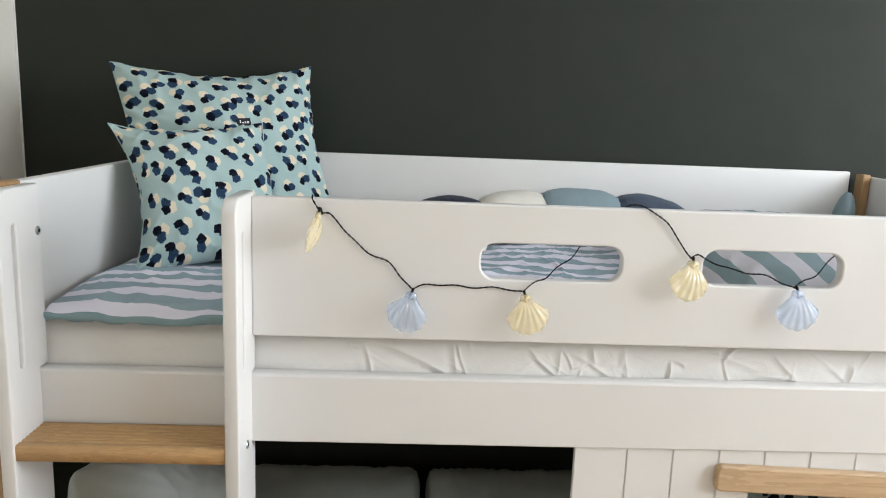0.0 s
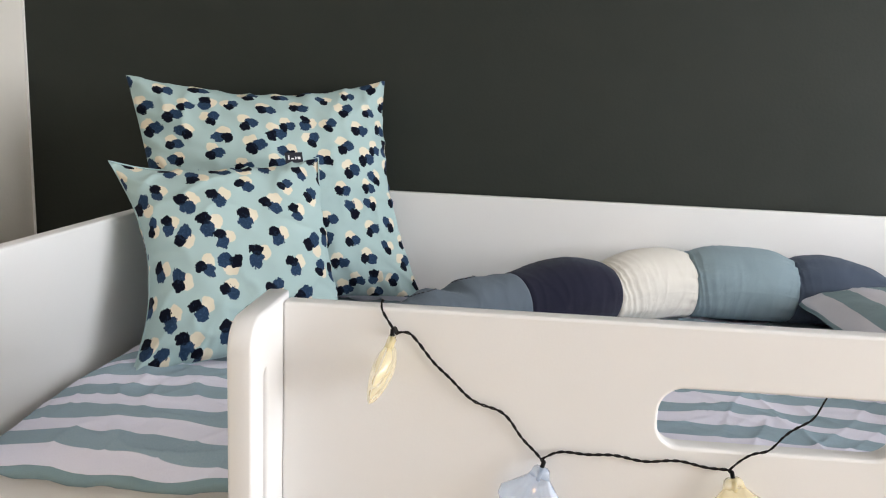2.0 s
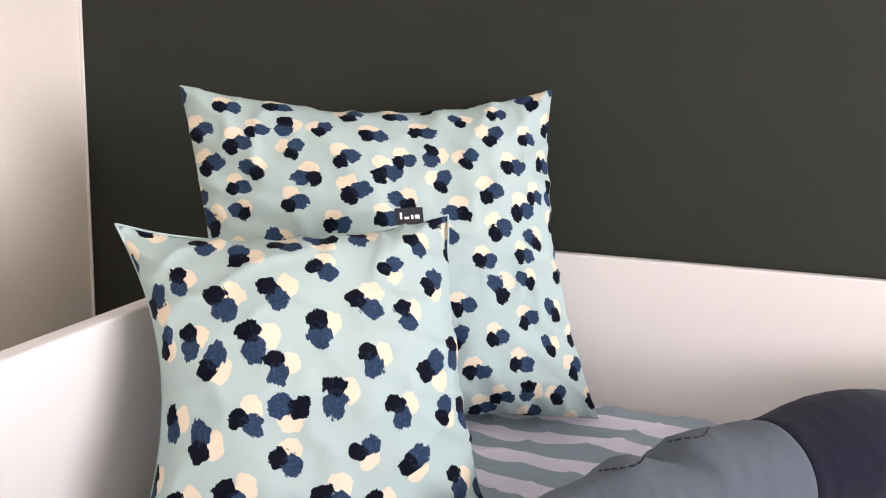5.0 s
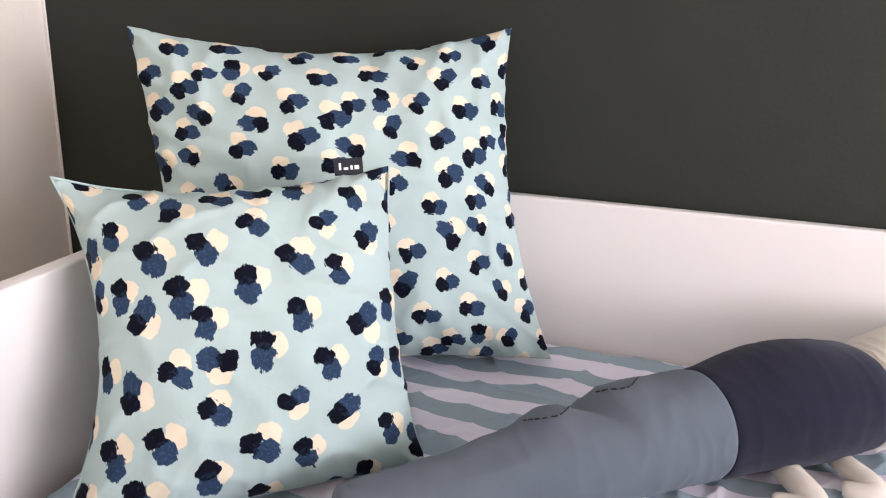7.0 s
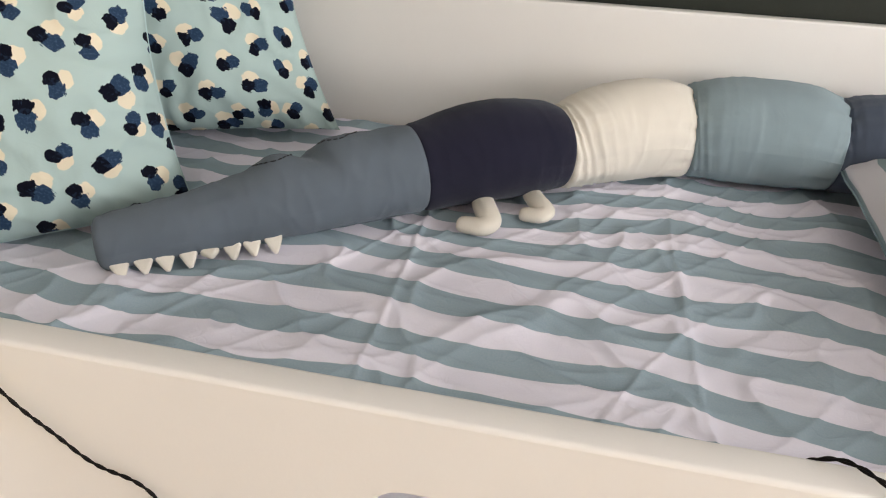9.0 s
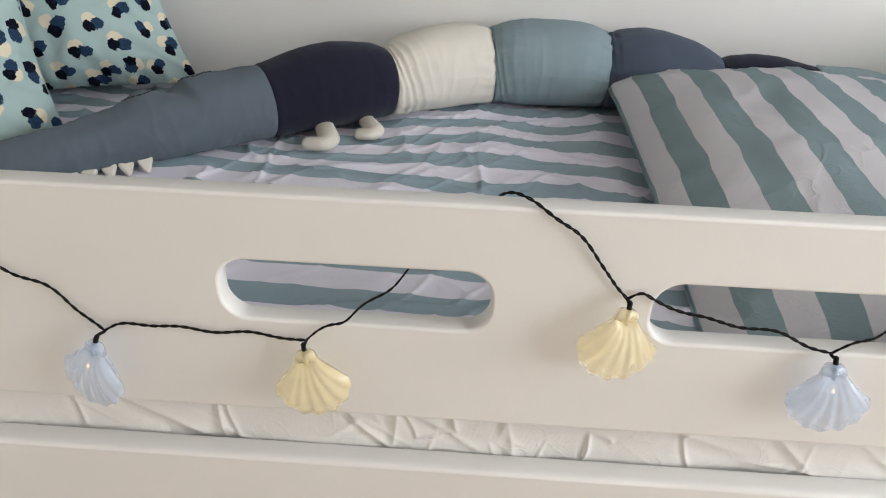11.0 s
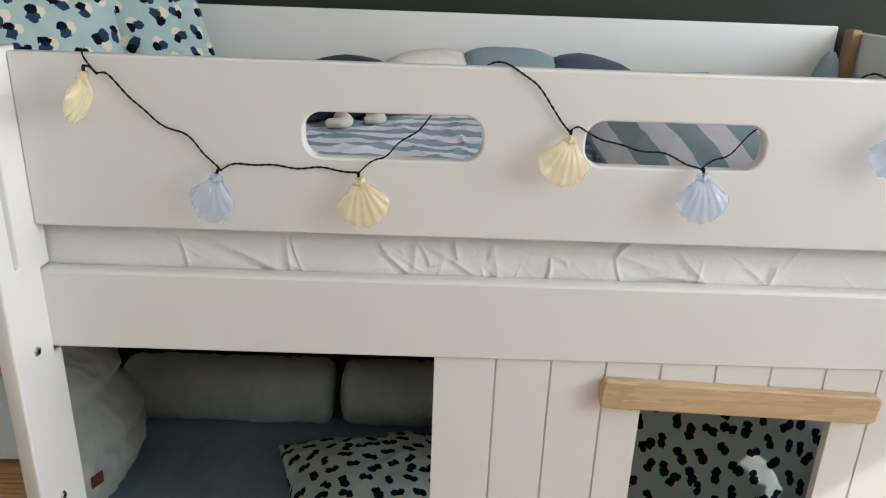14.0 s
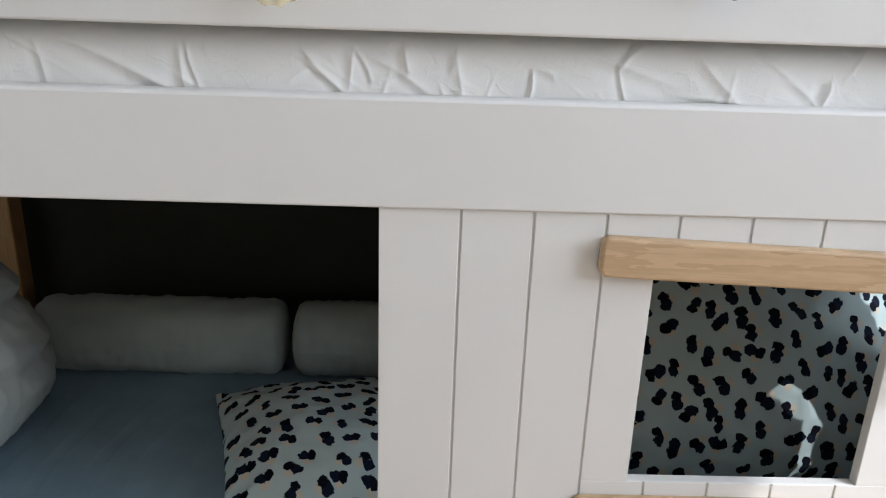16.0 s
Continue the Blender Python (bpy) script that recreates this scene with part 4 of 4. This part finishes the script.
for keys, r in ((((0.090, 1.968, 1.024), (0.096, 1.945, 1.027), (0.106, 1.919, 1.027), (0.112, 1.902, 1.024), (0.105, 1.889, 1.022), (0.087, 1.890, 1.020), (0.070, 1.894, 1.0185)), 0.0165),
                (((0.158, 2.010, 1.022), (0.165, 1.988, 1.025), (0.177, 1.966, 1.026), (0.185, 1.952, 1.024), (0.179, 1.942, 1.022), (0.165, 1.942, 1.020), (0.151, 1.945, 1.0185)), 0.0145)):
    path = smooth_path(keys, 0.003)
    n = len(path)
    radii = [r * (1.0 + 0.06 * math.sin(math.pi * i / n) - 0.16 * max(0, i / n - 0.5) * 2) * (math.sqrt(max(0.03, 1 - ((i / n - 0.90) / 0.10) ** 2)) if i / n > 0.90 else 1) for i in range(n)]
    me = tube("foot", [p - Vector((0.1, 2.0, 1.0)) for p in path], radii, FELT, 20, True)
    for v in me.vertices:  # flat-stuffed, lying on the cover
        v.co.z = 0.006 + (v.co.z - 0.006) * 0.76
    child("foot", me, croc, "stuffed cream foot")
tip = [(1.25, 2.195, 1.046, 0.038, 0.038), (1.285, 2.193, 1.055, 0.037, 0.036), (1.305, 2.192, 1.08, 0.035, 0.033), (1.312, 2.192, 1.11, 0.032, 0.028), (1.316, 2.192, 1.14, 0.028, 0.022), (1.318, 2.192, 1.165, 0.020, 0.014), (1.319, 2.192, 1.183, 0.008, 0.006)]
child("tail_tip", tube("tail_tip", [Vector(p[:3]) - Vector((0.1, 2.0, 1.0)) for p in tip], [p[3] for p in tip], SKY, 24, True), croc, "dusty blue tail tip standing up in the corner")

# ---- lower play space ----
def soft_box(name, lo, hi, mat, r):
    me = box_mesh(name, lo, hi, mat, r, 4)
    layer = me.uv_layers.new(name="UVMap") if not me.uv_layers else me.uv_layers[0]
    for loop in me.loops:
        c = me.vertices[loop.vertex_index].co
        layer.data[loop.index].uv = (c.x, c.y + c.z)
    me.polygons.foreach_set("use_smooth", [True] * len(me.polygons))
    return me


floor_mattress = thing("floor_mattress", (0.335, 1.82, 0), "petrol blue mattress lying on the floor under the bed", "mattress")
child("cover", soft_box("cover", (-1.025, -0.475, 0.0), (1.025, 0.48, 0.10), PETROL, 0.03), floor_mattress)
for z in (0.028, 0.072):
    child("seam", tube("seam", [(-1.0, -0.475, z), (-0.5, -0.4755, z), (0, -0.4755, z), (0.5, -0.4755, z), (1.0, -0.475, z)], 0.0022, PETROL, 6, True), floor_mattress)


def bolster(x0, x1, seed):
    ob = thing("bolster", ((x0 + x1) / 2, 2.118, 0.10), "sage grey round bolster lying against the dark wall", "bolster", "bolsters under the bed")
    half = (x1 - x0) / 2
    rings = []
    for i in range(61):
        u = -1 + 2 * i / 60
        x = half * u
        e = max(0, abs(u) - (1 - 0.035 / half)) / (0.035 / half)
        r = 0.092 * (0.55 + 0.45 * math.sqrt(max(0, 1 - e * e))) * (1 + 0.02 * noise.noise(Vector((x * 5, seed, 0))))
        rings.append((x, 0, 0.088, r, r * 0.98))
    child("cover", loft("cover", rings, SAGE, 44, True, 0.04, 0.006, seed, 0.008), ob)
    for x in (-half + 0.012, half - 0.012):
        ring = [(x, 0.082 * math.cos(k * math.pi / 16), 0.088 + 0.080 * math.sin(k * math.pi / 16)) for k in range(33)]
        child("end_seam", tube("end_seam", ring, 0.0025, SAGE, 6, True), ob)
    return ob


bolster(-0.56, 0.045, 1.0)
bolster(0.065, 0.66, 9.0)
bolster(0.68, 1.25, 15.0)
big = cushion("floor_cushion", "large pale sage cushion propped at the head end under the bed",
              ((-0.486, 1.560, 0.112), (-0.500, 1.975, 0.112), (-0.645, 1.930, 0.520), (-0.660, 1.400, 0.640)), 0.31, PALE_SAGE, seed=31, n=80, dent=(0.02, -0.05, -0.01, 0.03), wrinkle=0.008, soft=0.42, folds=1.0)
for v in big.children[0].data.vertices:  # soft sagging folds across the face
    y, z = v.co.y + big.location.y, v.co.z + big.location.z
    for za, sag, deep in ((0.385, 0.30, 0.016), (0.265, 0.22, 0.012), (0.470, 0.35, 0.010), (0.185, 0.15, 0.007)):
        w = z - za - sag * (1.95 - y) ** 2 * 2 + 0.012 * noise.noise(Vector((y * 9, za * 20, 0)))
        v.co.x -= deep * (hill(w / 0.016) - 0.8 * hill((w - 0.034) / 0.026)) * max(0, min(1, (y - 1.52) * 4))
big.children[0].data.update()


def on_cushion(y, z):
    """The vertex of the big cushion's bulging face nearest to a place in the room."""
    at = Vector((0, y, z)) - big.location
    return min((v for v in big.children[0].data.vertices if v.normal.x > 0.2), key=lambda v: (v.co.y - at.y) ** 2 + (v.co.z - at.z) ** 2)


spot = on_cushion(1.600, 0.256)
leather_tag = child("leather_tag", box_mesh("leather_tag", (-0.001, -0.016, -0.015), (0.0015, 0.016, 0.015), LEATHER, 0.0006, 1), big, "brown leather tag")
leather_tag.matrix_local = Matrix.Translation(spot.co + spot.normal * 0.002) @ spot.normal.to_track_quat("X", "Z").to_matrix().to_4x4()
loop = [on_cushion(1.600 + 0.010 * k, 0.128 - 0.0003 * (k - 4) ** 2).co + Vector((0.006 + 0.002 * math.sin(k), 0, -0.004)) for k in range(9)]
child("care_label", tube("care_label", smooth_path(loop, 0.006), 0.0042, SHEET, 10, True), big, "white cotton label at the seam")
cushion("cushion", "aqua cushion with black dabs lying flat on the lower mattress",
        ((0.045, 1.500, 0.118), (0.470, 1.600, 0.120), (0.360, 2.000, 0.128), (-0.085, 1.925, 0.125)), 0.17, DABS_LOW, "dabbed cushions under the bed", seed=41, n=60, dent=0.05, wrinkle=0.007, back=0.15, printed=((0.03, 0.05), (-0.47, 1.02), (-1.02, -0.47)))
cushion("cushion", "aqua cushion with black dabs standing behind the play-house window",
        ((0.690, 1.600, 0.115), (1.365, 1.640, 0.115), (1.370, 1.960, 0.620), (0.680, 1.940, 0.640)), 0.22, DABS_LOW, "dabbed cushions under the bed", seed=51, n=64, dent=0.05, wrinkle=0.014, printed=((0.0, 0.0), (1.08, 0.17), (-0.17, 1.08)))

# ---- shell string lights ----
lights = thing("string_lights", (0.35, 1.31, 1.1), "black twisted cable string with blue and yellow plastic shell lights", "string lights")
LO = Vector((0.35, 1.31, 1.1))
FY = 1.3095


def cable_run(keys):
    path = smooth_path(keys, 0.0022)
    run, prev = 0.0, path[0]
    strands = ([], [])
    for p in path:
        run += (p - prev).length
        prev = p
        wave = 0.0016 * math.sin(run * 95) + 0.0012 * math.sin(run * 41 + 1)
        c = p + Vector((0, 0, wave))
        a = run / 0.0105 * 2 * math.pi * 0.5
        for s, off in zip(strands, (0, math.pi)):
            s.append(c + Vector((0.4 * math.cos(a + off), 0.6 * math.sin(a + off), math.cos(a + off))) * 0.00094 - LO)
    for s in strands:
        child("strand", tube("strand", s, 0.00088, CABLE, 6), lights)


cable_run([(-0.190, 1.345, 1.10), (-0.184, 1.344, 1.195), (-0.183, 1.340, 1.216), (-0.183, 1.328, 1.2225), (-0.182, 1.316, 1.2195), (-0.180, 1.3105, 1.213), (-0.173, FY, 1.203), (-0.163, FY, 1.191)])
cable_run([(-0.163, FY, 1.191), (-0.151, FY, 1.190), (-0.138, FY, 1.179), (-0.088, FY, 1.130), (-0.043, FY, 1.105), (-0.020, FY, 1.080), (0.002, FY, 1.056)])
cable_run([(0.002, FY, 1.056), (0.025, FY, 1.0655), (0.06, FY, 1.068), (0.11, FY, 1.0655), (0.165, FY, 1.063), (0.206, FY, 1.059)])
cable_run([(0.206, FY, 1.059), (0.228, FY, 1.078), (0.245, FY, 1.087), (0.262, FY + 0.002, 1.104), (0.288, 1.315, 1.123), (0.308, 1.330, 1.141), (0.335, 1.3455, 1.165), (0.370, 1.3455, 1.20), (0.392, 1.338, 1.2215), (0.412, 1.322, 1.2225), (0.434, 1.3105, 1.214), (0.459, FY, 1.195), (0.485, FY, 1.166), (0.500, FY, 1.143), (0.511, FY, 1.131)])
cable_run([(0.511, FY, 1.131), (0.523, FY, 1.136), (0.540, FY, 1.129), (0.593, 1.311, 1.113), (0.652, 1.311, 1.102), (0.691, FY, 1.088), (0.710, FY, 1.082)])
cable_run([(0.710, FY, 1.082), (0.727, FY, 1.094), (0.750, 1.313, 1.106), (0.785, 1.328, 1.138), (0.83, 1.3455, 1.17), (0.90, 1.3455, 1.20), (0.94, 1.338, 1.2215), (0.953, 1.322, 1.2225), (0.975, 1.3105, 1.214), (0.987, FY, 1.185), (0.986, FY, 1.158)])


def shell_mesh(mat):
    """A closed scallop shell hanging from (0, 0, 0): ribbed, with a wavy rim and two small ears at the hinge."""
    ribs, na, nr = 7, 98, 20
    verts, faces = [], []
    for side in (-1, 1):
        for i in range(na + 1):
            u = -1 + 2 * i / na
            a = radians(47) * u
            ridge = 0.5 + 0.5 * math.cos(u * ribs * math.pi)
            rim = 0.081 * (1 - 0.30 * u * u) * (0.965 + 0.035 * ridge)
            for j in range(nr + 1):
                s = j / nr
                r = 0.013 + (rim - 0.013) * s
                dome = 0.0125 * max(0, math.sin(math.pi * min(1, s) ** 0.8)) ** 0.75 * (1 - 0.3 * u * u) * math.sqrt(max(0, 1 - u ** 6))
                d = dome * (1 - 0.12 * s ** 0.5 * (1 - ridge)) + 0.0012
                if side > 0:
                    d = 0.0010 + 0.75 * dome
                d *= 1 if j < nr else 0.25
                verts.append((r * math.sin(a), side * d, -0.003 - r * math.cos(a)))
    w = nr + 1
    block = (na + 1) * w
    for s in range(2):
        for i in range(na):
            for j in range(nr):
                q = (s * block + i * w + j, s * block + (i + 1) * w + j, s * block + (i + 1) * w + j + 1, s * block + i * w + j + 1)
                faces.append(q if s else q[::-1])
    base = len(verts)
    ear = [(-0.0095, -0.0055), (-0.0125, -0.0155), (0.0125, -0.0155), (0.0095, -0.0055), (0.006, -0.0030), (-0.006, -0.0030)]
    for side in (-0.0036, 0.0036):
        verts += [(x, side, z) for x, z in ear]
    faces.append(tuple(base + k for k in range(6)))
    faces.append(tuple(base + 6 + k for k in range(5, -1, -1)))
    for k in range(6):
        faces.append((base + k, base + 6 + k, base + 6 + (k + 1) % 6, base + (k + 1) % 6))
    return mesh_of("shell", verts, faces, mat)


shells = {"blue": shell_mesh(SHELL_BLUE), "yellow": shell_mesh(SHELL_YELLOW)}


def shell_light(kind, x, z, turn, roll, lean=-9):
    off = 0.010 + 0.026 * abs(math.sin(radians(turn)))
    z += (off - 0.010) * 0.45
    m = Matrix.Translation(Vector((x, FY - off, z)) - LO) @ pose(0, 0, 0, lean, roll, turn) @ Matrix.Scale(0.94, 4)
    child("lead", tube("lead", smooth_path([Vector((x, FY, z - (off - 0.010) * 0.45)) - LO, Vector((x, FY - off * 0.5, z)) - LO, m @ Vector((0, 0.002, 0.004))], 0.003), 0.0017, CABLE, 8), lights)
    ob = child("shell", shells[kind], lights, "pearly %s plastic scallop shell lamp" % kind)
    ob.matrix_local = m
    bm = bmesh.new()
    bmesh.ops.create_cone(bm, cap_ends=True, segments=16, radius1=0.0032, radius2=0.0036, depth=0.016)
    bmesh.ops.translate(bm, verts=bm.verts, vec=(0, -0.002, -0.014))
    me = bpy.data.meshes.new("socket")
    bm.to_mesh(me)
    bm.free()
    me.materials.append(SHELL_BLUE if kind == "blue" else SHELL_YELLOW)
    me.polygons.foreach_set("use_smooth", [True] * len(me.polygons))
    child("socket", me, ob)
    child("cable_end", tube("cable_end", [(0, 0.002, 0.004), (0, 0, -0.004), (0, -0.001, -0.010)], 0.0026, CABLE, 10), ob, "black cable end")
    if kind == "blue":
        ball("bulb", (0, -0.0085, -0.029), (0.0015, 0.0015, 0.0024), 0, BULB, ob, "tiny warm bulb")


shell_light("yellow", -0.163, 1.191, 88, 6, 15)
shell_light("blue", 0.002, 1.056, -20, 10)
shell_light("yellow", 0.206, 1.059, 4, -10)
shell_light("yellow", 0.511, 1.131, 6, 10)
shell_light("blue", 0.710, 1.082, -5, -3)
shell_light("blue", 0.986, 1.156, -10, 6)
